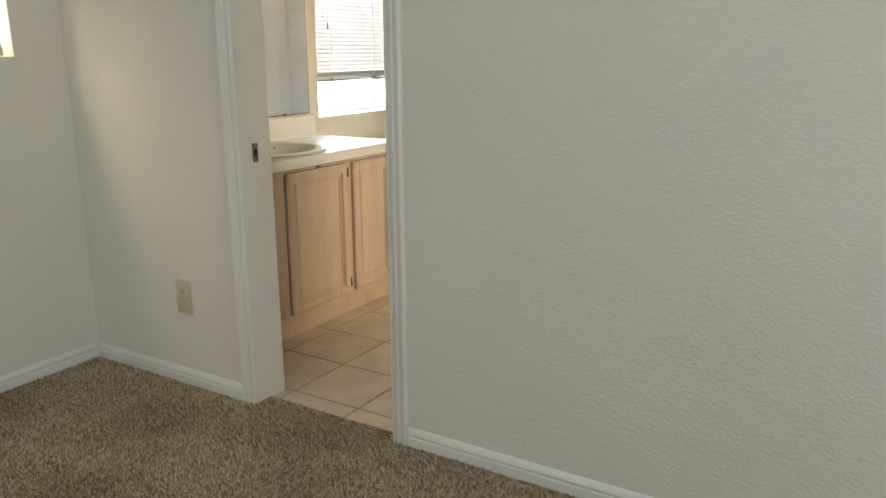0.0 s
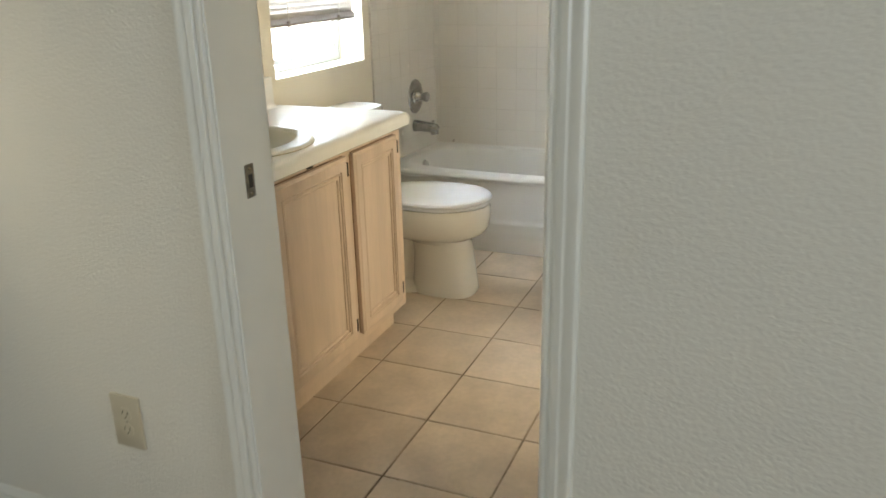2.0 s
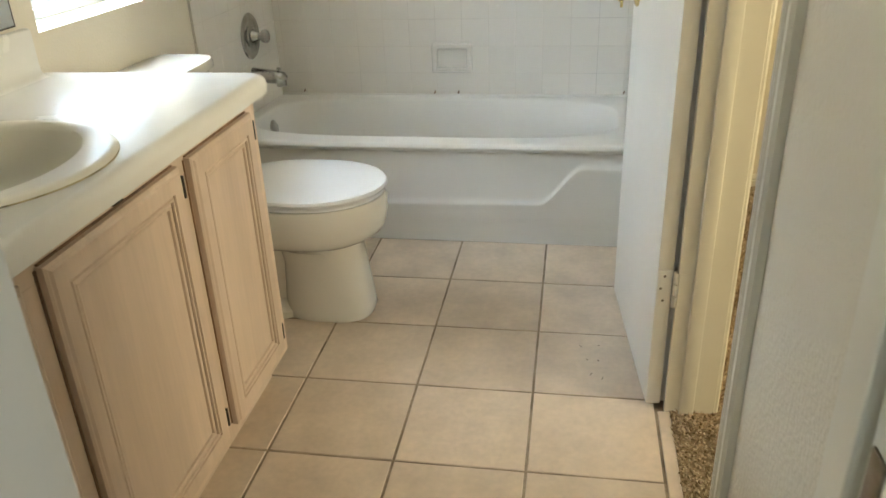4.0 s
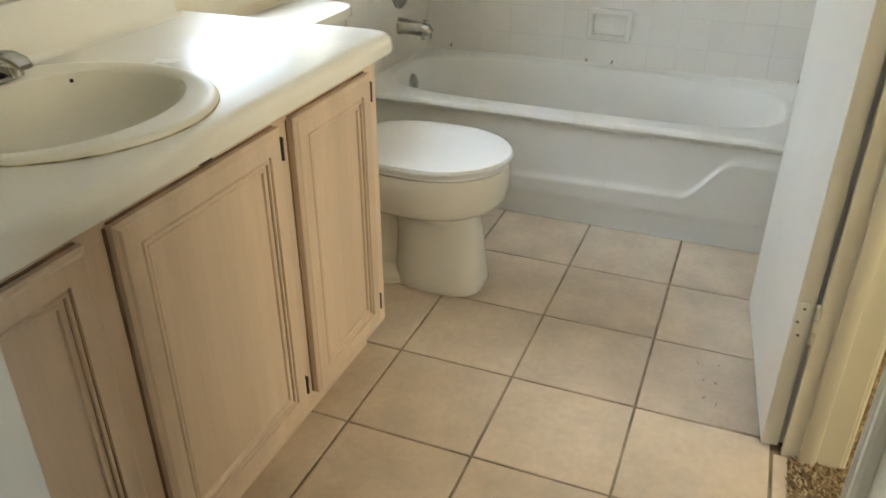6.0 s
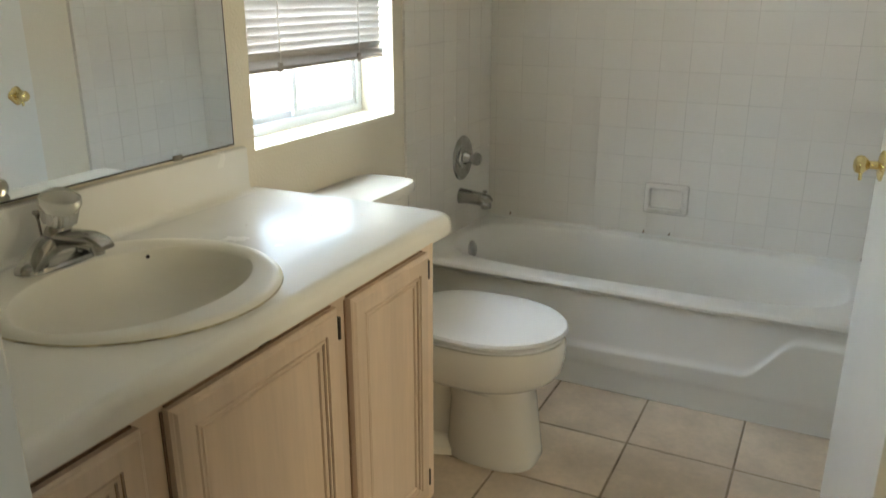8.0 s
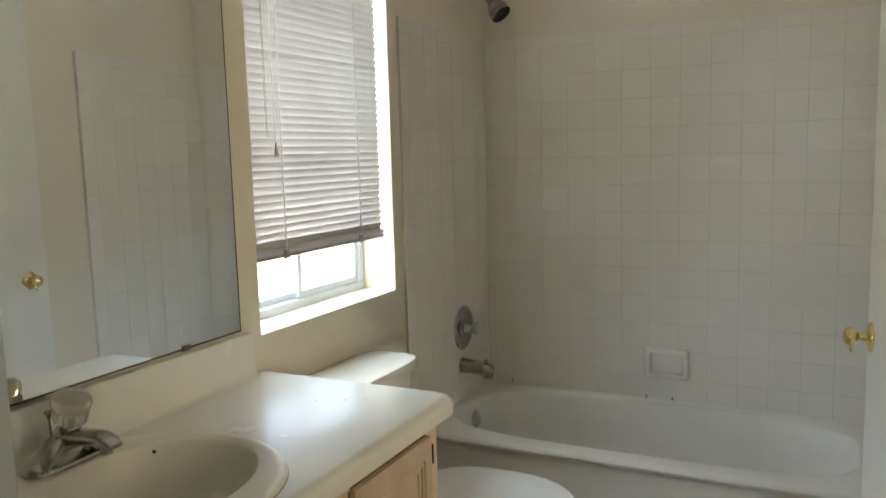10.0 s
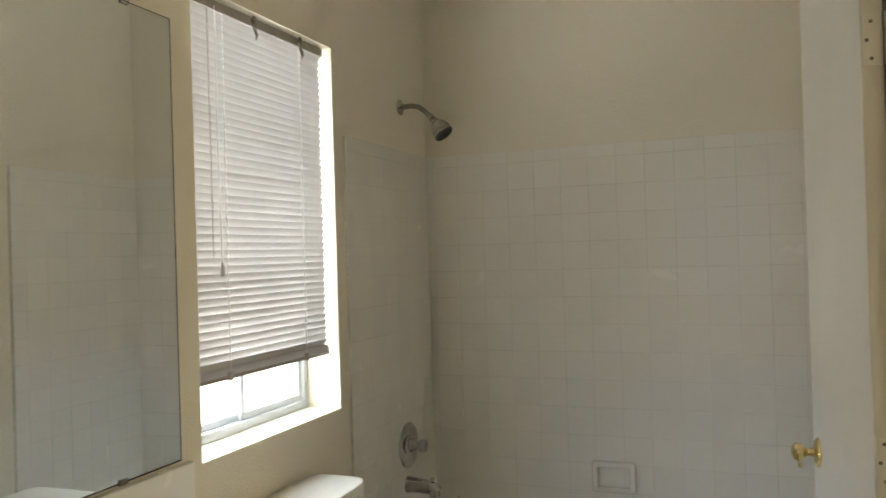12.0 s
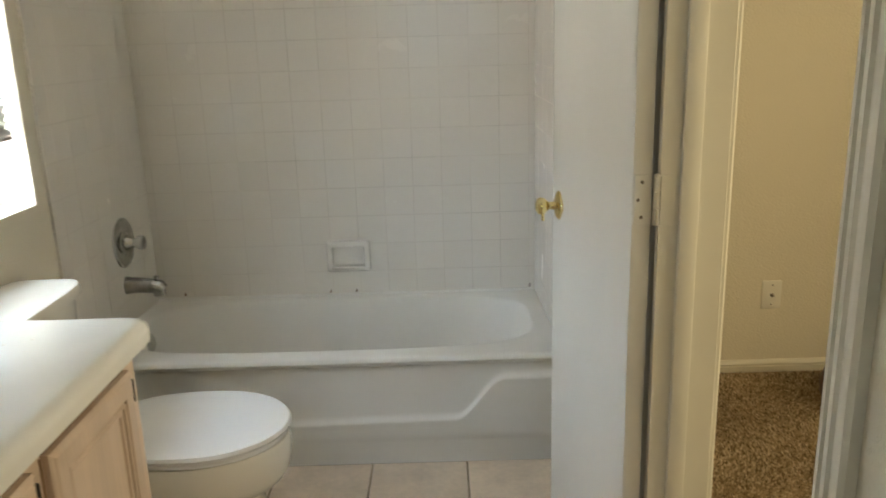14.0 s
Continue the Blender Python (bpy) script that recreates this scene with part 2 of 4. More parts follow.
# unseen south wall, its wide opening invented for the fill lamp
bm = box(OUT - 0.03, -2.15, -1.5, -1.37, 0, H)
box(-0.85, 2.32, -1.5, -1.37, 0, H, into=bm)
box(-2.15, -0.85, -1.5, -1.37, 2.2, H, into=bm)
box(-2.15, -0.85, -1.5, -1.37, 0, 1.0, into=bm)
structure("wall_bedroom_south", bm, PAINT, "cream painted bedroom wall with a made-up opening for the fill lamp")
structure("ceiling", box(OUT - 0.03, 2.32, -1.5, 5.1, H, H + 0.12), CEIL, "white textured ceiling")
structure("subfloor", box(OUT - 0.03, 2.32, -1.5, 5.1, -0.2, -0.012), GROUT, "concrete slab under the floor coverings")
structure("ground", box(-400, 400, -400, 400, -0.5, -0.3), EARTH, "dry pale ground outside", "ground")
structure("backdrop", box(-9.3, -9, -6, 14, -0.3, 3.2), STUCCO, "pale stucco garden wall outside", "wall")

floor = structure("floor", box(WX, EX + 0.012, 2.132, 4.9, -0.012, -0.0025), GROUT, "beige square ceramic floor tiles with brown grout", "floor")
tub_board = 0.010
TL, TR, TB, TTOP = WX + tub_board, EX - 0.018, NY - 0.010, 1.855   # tiled faces round the tub
bm = box(WX, TL - 0.0007, 4.29, NY, 0.3, TTOP)
structure("tile_backing_west", bm, WGROUT, "grouted backing of the tub surround")
structure("tile_backing_north", box(TL - 0.0007, TR + 0.0007, TB + 0.0007, NY, 0.3, TTOP), WGROUT, "grouted backing of the tub surround")
structure("tile_backing_east", box(TR + 0.0007, EX, 4.29, NY, 0.3, TTOP), WGROUT, "grouted backing of the tub surround")


def baseboard(name, axis, a, b, face, side, h=0.068):
    """A moulded board along an axis, its back at face, standing out to side."""
    prof = [(0, 0), (0.013, 0), (0.013, h * 0.52), (0.010, h * 0.56), (0.010, h * 0.66), (0.0125, h * 0.70), (0.0105, h * 0.82), (0.0055, h * 0.93), (0.003, h), (0, h)]
    return structure(name, extrude_profile([(face + side * d, z) for d, z in prof], axis, a, b), TRIM, "cream moulded wooden baseboard", "baseboard", True)


def base_along_x(name, x0, x1, y, h=0.068):
    prof = [(0, 0), (0.013, 0), (0.013, h * 0.52), (0.010, h * 0.56), (0.010, h * 0.66), (0.0125, h * 0.70), (0.0105, h * 0.82), (0.0055, h * 0.93), (0.003, h), (0, h)]
    return structure(name, extrude_profile([(y - d, z) for d, z in prof], "x", x0, x1), TRIM, "cream moulded wooden baseboard", "baseboard", True)


base_along_x("baseboard_1", BX + 0.013, DL - 0.062, PY)
base_along_x("baseboard_2", DR + 0.066, 2.2, PYR)
baseboard("baseboard_3", "y", -1.37, PY, BX, 1)
base_along_x("baseboard_4", EX2, 0.75, NY2, 0.055)


# ---- door openings ----
def casing_profile(w, d=0.016):
    return [(0, 0), (0, d * 0.55), (w * 0.06, d * 0.8), (w * 0.16, d * 0.8), (w * 0.20, d * 0.55), (w * 0.26, d * 0.55), (w * 0.32, d * 0.85),
            (w * 0.52, d), (w * 0.58, d * 0.8), (w * 0.66, d * 0.8), (w * 0.74, d), (w * 0.92, d), (w, d * 0.7), (w, 0)]


def casing(name, inner, out, face, side, z1=2.03):
    """Upright moulded casing on a wall facing y: from its inner edge outwards."""
    pts = [(inner + out * u, face + side * d) for u, d in casing_profile(0.058)]
    return structure(name, extrude_profile(pts, "z", 0, z1 + 0.058), TRIM, "cream moulded door casing", "trim", True)


casing("trim_1", DL - 0.004, -1, PY, -1)
casing("trim_14", DL - 0.022, -1, PY2, 1)
casing("trim_2", DR + 0.004, 1, PYR, -1)
pts = [(PY - d, 2.034 + u) for u, d in casing_profile(0.058)]
structure("trim_3", extrude_profile(pts, "x", DL - 0.062, DR + 0.062), TRIM, "cream moulded door casing over the opening", "trim", True)
structure("trim_4", box(DL - 0.02, DL, PY - 0.004, PY2 + 0.019, 0, 2.03, 0.002), TRIM, "cream painted door jamb with strike plate", "trim")
structure("trim_5", box(DR, DR + 0.02, PYR - 0.004, PY + 0.048, 0, 2.03, 0.002), TRIM, "cream painted split jamb of the pocket door", "trim")
structure("trim_6", box(DR, DR + 0.02, PY2 - 0.036, PY2 + 0.006, 0, 2.03, 0.002), TRIM, "cream painted split jamb of the pocket door", "trim")
structure("trim_7", box(DL, DR, PY - 0.004, PY2 + 0.006, 2.03, 2.05, 0.002), TRIM, "cream painted door head", "trim")

pocket = thing("pocket_door", (DR + 0.02, 2.127, 0.012), "cream pocket door slid fully into the wall", "door")
part("door_panel", box(DR + 0.006, DR + 0.66, 2.110, 2.146, 0.012, 2.028, 0.002), DOORPAINT, pocket)
bm = box(DR + 0.0035, DR + 0.0075, 2.118, 2.139, 0.84, 0.93, 0.001)
part("edge_pull", bm, DULL, pocket, "dark metal edge pull")

strike = thing("strike_plate", (DL, 2.13, 0.90), "small worn metal strike plate in the door jamb", "strike plate")
bm = box(DL, DL + 0.002, 2.116, 2.143, 0.900, 0.966, 0.0008)
part("plate", bm, DULL, strike)
part("latch_hole", box(DL + 0.001, DL + 0.0032, 2.124, 2.136, 0.920, 0.946, 0.0005), BLACK, strike, "dark latch hole", smooth=False)
for z in (0.908, 0.958):
    part("screw", lathe((DL + 0.002, 2.13, z), (1, 0, 0), [(0, 0.004), (0.0012, 0.003)], 10), CHROME, strike)

# side doorway
structure("trim_8", box(EX + 0.007, EX2 + 0.003, SIDE[1], SIDE[1] + 0.018, 0, 2.03, 0.002), TRIM, "cream painted hinge jamb of the side doorway", "trim")
structure("trim_9", box(EX - 0.003, EX2 + 0.003, SIDE[0] - 0.018, SIDE[0], 0, 2.03, 0.002), TRIM, "cream painted jamb of the side doorway", "trim")
structure("trim_10", box(EX - 0.003, EX2 + 0.003, SIDE[0], SIDE[1], 2.03, 2.05, 0.002), TRIM, "cream painted head of the side doorway", "trim")
structure("trim_11", box(EX + 0.042, EX + 0.076, SIDE[1] - 0.011, SIDE[1], 0, 2.03, 0.003), TRIM, "cream painted door stop", "trim", True)
structure("trim_12", box(EX + 0.042, EX + 0.076, SIDE[0], SIDE[0] + 0.011, 0, 2.03, 0.003), TRIM, "cream painted door stop", "trim", True)


def casing_x(name, inner, out, face, side):
    pts = [(face + side * d, inner + out * u) for u, d in casing_profile(0.058)]
    return structure(name, extrude_profile(pts, "z", 0, 2.09), TRIM, "cream moulded casing of the side doorway", "trim", True)


casing_x("trim_13", SIDE[0] - 0.004, -1, EX, -1)
casing_x("trim_15", SIDE[0] - 0.004, -1, EX2, 1)
casing_x("trim_16", SIDE[1] + 0.004, 1, EX2, 1)
structure("threshold", box(EX - 0.008, EX + 0.022, SIDE[0], SIDE[1], -0.012, 0.001, 0.002), FTILE, "narrow beige tile strip at the side doorway", "threshold")

# the swinging door, open against the east wall
door = thing("door_1", (-1.297, 3.408, 0.012), "cream flush door standing open beside the tub", "door")
door.rotation_euler = (0, 0, radians(5.4))
bm = box(-1.297 - 0.036, -1.297, 3.408, 4.008, 0.012, 2.03, 0.0025)
part("door_panel", bm, DOORPAINT, door)
knob_y, knob_z, face_x = 3.935, 0.936, -1.333
rose = []
for d, rad in ((0, 0.032), (0.004, 0.033), (0.009, 0.027), (0.012, 0.016)):
    rose.append([(face_x - d, knob_y + rad * (1 + 0.10 * math.cos(4 * t)) * math.cos(t), knob_z + rad * (1 + 0.10 * math.cos(4 * t)) * math.sin(t)) for t in (2 * math.pi * k / 40 for k in range(40))])
rose_ob = part("rose", loops(rose), BRASS, door, "scalloped brass rose")
part("knob", lathe((face_x - 0.008, knob_y, knob_z), (-1, 0, 0), [(0, 0.014), (0.005, 0.010), (0.020, 0.0095), (0.025, 0.014), (0.032, 0.0205), (0.041, 0.022), (0.049, 0.018), (0.053, 0.009), (0.054, 0.001)], 24), BRASS, rose_ob, "small round brass knob")
part("thumb_turn", box(face_x - 0.048, face_x - 0.040, knob_y - 0.010, knob_y - 0.002, knob_z - 0.036, knob_z - 0.016, 0.002), BRASS, rose_ob, "brass drop tab under the knob")
part("latch_plate", box(-1.328, -1.304, 4.0065, 4.0095, knob_z - 0.028, knob_z + 0.028, 0.001), BRASS, door, "brass latch plate")
for hz in (0.345, 1.052, 1.78):
    hg = part("hinge", box(-1.331, -1.2985, 3.4035, 3.4085, hz - 0.045, hz + 0.045, 0.001), DOORPAINT, door, "cream painted butt hinge")
    part("barrel", lathe((-1.290, 3.399, hz - 0.047), (0, 0, 1), [(0, 0.004), (0.002, 0.0078), (0.030, 0.0078), (0.031, 0.0052), (0.033, 0.0078), (0.061, 0.0078), (0.062, 0.0052), (0.064, 0.0078), (0.092, 0.0078), (0.095, 0.004)], 12), TRIM, hg)
    for dz, dx in ((-0.032, -0.020), (0, -0.027), (0.032, -0.020)):
        part("screw", lathe((-1.297 + dx, 3.4035, hz + dz), (0, -1, 0), [(0, 0.0035), (0.001, 0.0025)], 8), DULL, hg)
door.location.x += 0.015
for hz in (0.345, 1.052, 1.78):
    structure("trim_17", box(EX + 0.009, EX + 0.036, SIDE[1] - 0.0012, SIDE[1], hz - 0.045, hz + 0.045, 0.001), TRIM, "cream painted hinge leaf on the jamb", "trim")

# ---- bathroom window and blind ----
def window(name, opening, x_in, depth, label):
    y0, y1, z0, z1 = opening
    w = thing(name, (x_in - depth, (y0 + y1) / 2, z0), label, "window")
    w["kind"] = "structure"
    xf, t = x_in - depth, 0.028
    bm = box(xf - 0.03, xf + 0.012, y0, y1, z0, z0 + t, 0.003)
    box(xf - 0.03, xf + 0.012, y0, y1, z1 - t, z1, 0.003, into=bm)
    box(xf - 0.03, xf + 0.012, y0, y0 + t, z0 + t, z1 - t, 0.003, into=bm)
    box(xf - 0.03, xf + 0.012, y1 - t, y1, z0 + t, z1 - t, 0.003, into=bm)
    part("window_frame", bm, VINYL, w)
    mid = (y0 + y1) / 2
    for a, b, dx in ((y0 + t, mid + 0.012, -0.012), (mid - 0.012, y1 - t, 0.0)):
        s = 0.022
        bm = box(xf + dx - 0.008, xf + dx + 0.004, a, b, z0 + t, z0 + t + s, 0.002)
        box(xf + dx - 0.008, xf + dx + 0.004, a, b, z1 - t - s, z1 - t, 0.002, into=bm)
        box(xf + dx - 0.008, xf + dx + 0.004, a, a + s, z0 + t + s, z1 - t - s, 0.002, into=bm)
        box(xf + dx - 0.008, xf + dx + 0.004, b - s, b, z0 + t + s, z1 - t - s, 0.002, into=bm)
        sash = part("sash", bm, VINYL, w)
        pane = part("pane", box(xf + dx - 0.003, xf + dx - 0.001, a + s, b - s, z0 + t + s, z1 - t - s), GLASS, sash, "clear glass pane", smooth=False)
        pane.visible_shadow = False
    part("sash_lock", box(xf + 0.002, xf + 0.014, mid - 0.01, mid + 0.012, (z0 + z1) / 2 - 0.03, (z0 + z1) / 2 + 0.03, 0.003), VINYL, w)
    return w


window("window_1", WIN, WX, 0.138, "white vinyl sliding window, glare outside")
window("window_2", BWIN, BX, 0.12, "white vinyl bedroom window behind a blind")


def blind(name, x, y0, y1, ztop, zbot, slat_mat, label, tilt, clips):
    b = thing(name, (x, (y0 + y1) / 2, zbot), label, "blind")
    at = base_of(b)
    head = part("head_rail", box(x - 0.016, x + 0.014, y0, y1, ztop - 0.030, ztop - 0.002, 0.002), RAIL, b, "taupe metal head rail")
    part("bottom_rail", box(x - 0.013, x + 0.013, y0 + 0.004, y1 - 0.004, zbot, zbot + 0.011, 0.003), RAIL, b, "taupe bottom rail")
    # one curved slat, shared by all
    w, n = 0.0255, 5
    prof = [((u - 0.5) * w, 0.0017 * (1 - (2 * u - 1) ** 2)) for u in (i / (n - 1) for i in range(n))]
    prof = prof + [(px, pz - 0.0004) for px, pz in reversed(prof)]
    me = finish(extrude_profile(prof, "y", -(y1 - y0) / 2 + 0.003, (y1 - y0) / 2 - 0.003), "slat", slat_mat, True)
    stack = 5
    for i in range(stack):
        s = new("slat", me)
        s.parent, s.location = b, (0, 0, 0.014 + i * 0.0036)
        s.rotation_euler = (random.uniform(-0.004, 0.004), radians(6), 0)
    z0, z1, pitch = zbot + 0.040, ztop - 0.042, 0.0212
    count = int((z1 - z0) / pitch)
    for i in range(count + 1):
        s = new("slat", me)
        s.parent = b
        s.location = (random.uniform(-0.0008, 0.0008), random.uniform(-0.0012, 0.0012), z0 + i * (z1 - z0) / count - at.z)
        s.rotation_euler = (random.uniform(-0.0015, 0.0015), radians(tilt + random.uniform(-2.6, 2.6)), 0)
    for cy in (y0 + 0.17 * (y1 - y0) + 0.03, y1 - 0.22 * (y1 - y0)):
        zz = [zbot + 0.005 + (ztop - zbot - 0.03) * i / 30 for i in range(31)]
        bm = tube([(x + 0.0125 + 0.0012 * (i % 2), cy + 0.002 * (i % 2), z) for i, z in enumerate(zz)], 0.0011, 6)
        join(bm, tube([(x - 0.0125, cy, z) for z in zz], 0.0009, 6))
        for i in range(count + 1):
            z = z0 + i * (z1 - z0) / count
            join(bm, tube([(x + 0.014, cy - 0.004, z - 0.010), (x + 0.0145, cy + 0.005, z - 0.002)], 0.0013, 5))
        part("ladder_cord", bm, CORD, b, "white ladder cord")
        part("cord_clip", box(x + 0.008, x + 0.016, cy - 0.010, cy + 0.010, zbot - 0.004, zbot + 0.022, 0.003), RAIL, b)
    if clips:
        wy = y0 + 0.075
        part("tilt_wand", tube([(x + 0.022, wy, ztop - 0.02), (x + 0.020, wy + 0.004, ztop - 0.36), (x + 0.019, wy + 0.006, ztop - 0.70)], 0.0022, 8), ACRYL, b, "clear tilt wand")
        cord = part("pull_cord", tube([(x + 0.020, wy + 0.035, ztop - 0.02), (x + 0.019, wy + 0.037, ztop - 0.4), (x + 0.019, wy + 0.043, ztop - 0.71)], 0.0013, 6), CORD, b, "white pull cord")
        part("tassel", lathe((x + 0.019, wy + 0.043, ztop - 0.75), (0, 0, 1), [(0, 0.004), (0.004, 0.007), (0.02, 0.005), (0.038, 0.002)], 12), RAIL, cord, "taupe cord tassel")
        for cy in (y0 + 0.30, y1 - 0.145):
            bm = box(x + 0.014, x + 0.019, cy - 0.007, cy + 0.007, ztop - 0.040, ztop + 0.002, 0.0015)
            join(bm, tube([(x + 0.018, cy, ztop - 0.035), (x + 0.024, cy, ztop - 0.055), (x + 0.020, cy, ztop - 0.070)], [0.006, 0.005, 0.001], 8))
            box(x + 0.012, x + 0.022, cy - 0.013, cy - 0.004, ztop - 0.022, ztop - 0.006, 0.001, into=bm)
            part("valance_clip", bm, DULL, b, "dark metal valance clip")
    return b


blind("window_blind", WX - 0.034, WIN[0] + 0.006, WIN[1] - 0.022, WIN[3] - 0.004, 1.108, SLAT, "pale grey aluminium mini blind, lowered most of the way", -66, True)
blind("window_blind", BX - 0.034, BWIN[0] + 0.006, BWIN[1] - 0.022, BWIN[3] - 0.004, BWIN[2] + 0.004, SLATB, "taupe mini blind, fully lowered in the bedroom window", 70, False)

# ---- vanity ----
VY0, VY1, VF = PY2 + 0.004, 3.432, -2.262
van = thing("vanity_cabinet", (-2.53, 2.8, 0), "pickled oak vanity cabinet with three panel doors", "cabinet")
bm = box(WX + 0.002, VF - 0.018, VY0, VY1, 0.095, 0.113)
box(WX + 0.002, WX + 0.010, VY0, VY1, 0.113, 0.779, into=bm)
box(WX + 0.010, VF - 0.018, VY0, VY0 + 0.016, 0.113, 0.779, into=bm)
box(WX + 0.010, VF - 0.018, VY1 - 0.016, VY1, 0.113, 0.779, into=bm)
part("body", bm, WOOD, van, smooth=False)
bm = box(WX + 0.05, -2.318, VY0, VY1 - 0.004, 0.0, 0.095)
part("toe_kick", bm, WOOD, van, smooth=False)
DOORS = ((2.238, 2.556), (2.606, 3.020), (3.066, 3.377))
DZ0, DZ1 = 0.130, 0.764
bm = box(VF - 0.018, VF, VY0, VY1, 0.095, 0.150, 0.001)
box(VF - 0.018, VF, VY0, VY1, 0.742, 0.779, 0.001, into=bm)
edges = [VY0] + [v for d in DOORS for v in (d[0] + 0.012, d[1] - 0.012)] + [VY1]
for a, b in zip(edges[::2], edges[1::2]):
    box(VF - 0.018, VF, a, b, 0.150, 0.742, 0.001, into=bm)
part("face_frame", bm, WOOD, van, smooth=False)


def cabinet_door(y0, y1):
    t, st = 0.020, 0.058
    x0, x1 = VF + 0.001, VF + 0.001 + t
    def ring(d, x):
        return [(x, y0 + d, DZ0 + d), (x, y1 - d, DZ0 + d), (x, y1 - d, DZ1 - d), (x, y0 + d, DZ1 - d)]
    steps = [(0.0, x0), (0.0, x1 - 0.007), (0.004, x1 - 0.004), (0.006, x1 - 0.0035), (0.010, x1), (st - 0.018, x1), (st - 0.017, x1 - 0.004), (st - 0.014, x1 - 0.004), (st - 0.012, x1 - 0.001),
             (st - 0.008, x1 - 0.001), (st - 0.007, x1 - 0.006), (st - 0.003, x1 - 0.006), (st - 0.001, x1 - 0.004), (st + 0.004, x1 - 0.005), (st + 0.005, x1 - 0.010)]
    d = part("door", loops([ring(a, x) for a, x in steps]), WOOD, van, "pickled oak door with beaded panel", smooth=False)
    # shade in the beading's grooves, painted as dark lines on the right side only
    for off in (0.041, 0.0505):
        for a, b, c, e in ((y1 - off - 0.0016, y1 - off, DZ0 + off, DZ1 - off),):
            part("bead_line", box(x1 - 0.0055, x1 - 0.0028 if off < 0.045 else x1 - 0.0048, a, b, c, e), WOODDARK, d, smooth=False)
    # dark strips stand in for the shade beside and above the door
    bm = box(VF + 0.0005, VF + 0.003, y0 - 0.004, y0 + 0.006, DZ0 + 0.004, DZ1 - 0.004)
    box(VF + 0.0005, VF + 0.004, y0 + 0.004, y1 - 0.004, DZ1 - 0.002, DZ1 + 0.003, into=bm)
    part("shadow_edge", bm, WOODDARK, d, "dark strip painted as shade along the door edge", smooth=False)
    for hz in (DZ1 - 0.065, DZ0 + 0.03) if y0 > 2.5 else ():
        hg = box(VF + 0.002, VF + 0.018, y1 + 0.0005, y1 + 0.007, hz, hz + 0.045, 0.0015)
        part("hinge", hg, BLACK, d, "dark concealed hinge knuckle")
    return d


for a, b in DOORS:
    cabinet_door(a, b)
part("latch_bracket", box(VF, VF + 0.004, 2.815, 2.845, 0.769, 0.775, 0.0005), BLACK, van, "black catch under the counter edge", smooth=False)

# countertop with round opening for the basin
CX0, CX1, CY0, CY1, CZ = WX + 0.002, -2.240, VY0, 3.511, 0.827
SX, SY, SRX, SRY = -2.534, 2.822, 0.260, 0.248
r = 0.024
ix1, iy1 = CX1 - r, CY1 - r
N = 96


def to_rect(t):
    c, s = math.cos(t), math.sin(t)
    k = min((ix1 - SX) / c if c > 1e-9 else 1e9, (CX0 - SX) / c if c < -1e-9 else 1e9, (iy1 - SY) / s if s > 1e-9 else 1e9, (CY0 - SY) / s if s < -1e-9 else 1e9)
    return SX + c * k, SY + s * k


angles = sorted([2 * math.pi * i / N for i in range(N)] + [math.atan2(y - SY, x - SX) % (2 * math.pi) for x in (CX0, ix1) for y in (CY0, iy1)]
                + [math.atan2(iy1 - SY, ix1 - SX) + d for d in (-0.045, -0.032, -0.022, -0.014, -0.007, 0.007, 0.014, 0.022, 0.032, 0.045)])
rect = [to_rect(t) for t in angles]
rings = [[(SX + SRX * 0.95 * math.cos(t), SY + SRY * 0.95 * math.sin(t), CZ) for t in angles], [(x, y, CZ) for x, y in rect]]
for a in (15, 35, 55, 75, 90):
    d, dz = r * math.sin(radians(a)), r * (1 - math.cos(radians(a)))
    rings.append([(x + (d if x > ix1 - 1e-6 else 0), y + (d if y > iy1 - 1e-6 else 0), CZ - dz) for x, y in rect])
rings.append([(x, y, 0.784) for x, y, z in rings[-1]])
rings.append([(x - (0.006 if x > ix1 + 1e-4 else 0), y - (0.006 if y > iy1 + 1e-4 else 0), 0.780) for x, y, z in rings[-1]])
rings.append([(SX + SRX * 0.95 * math.cos(t), SY + SRY * 0.95 * math.sin(t), 0.780) for t in angles])


def rounded(ring, R=0.034):
    """The slab's free corner rounded in plan."""
    ax, ay = max(p[0] for p in ring) - R, max(p[1] for p in ring) - R
    out = []
    for x, y, z in ring:
        k = R / math.hypot(x - ax, y - ay) if x > ax and y > ay else 1.0
        out.append((ax + (x - ax) * min(k, 1.0), ay + (y - ay) * min(k, 1.0), z) if x > ax and y > ay else (x, y, z))
    return out


rings = [rings[0]] + [rounded(ring) for ring in rings[1:-1]] + [rings[-1]]
counter = thing("countertop", (-2.53, 2.8, 0.78), "white laminate countertop with rounded edge on the vanity", "countertop")
part("slab", loops(rings + [rings[0]], False, False), LAMINATE, counter)
prof = [(WX + 0.002, CZ - 0.001), (WX + 0.042, CZ + 0.0004), (WX + 0.034, CZ + 0.002), (WX + 0.027, CZ + 0.006), (WX + 0.022, CZ + 0.013), (WX + 0.020, CZ + 0.024),
        (WX + 0.020, 0.934), (WX + 0.018, 0.939), (WX + 0.014, 0.941), (WX + 0.002, 0.941)]
part("backsplash", extrude_profile(prof, "y", VY0, 3.447), LAMINATE, counter, "white laminate backsplash with coved foot")

sink = thing("sink", (SX, SY, CZ), "round cream china drop-in basin in the countertop", "sink")


def oval(cx, cy, rx, ry, z, n=72):
    return superloop(cx, cy, rx, ry, z, 2, n)


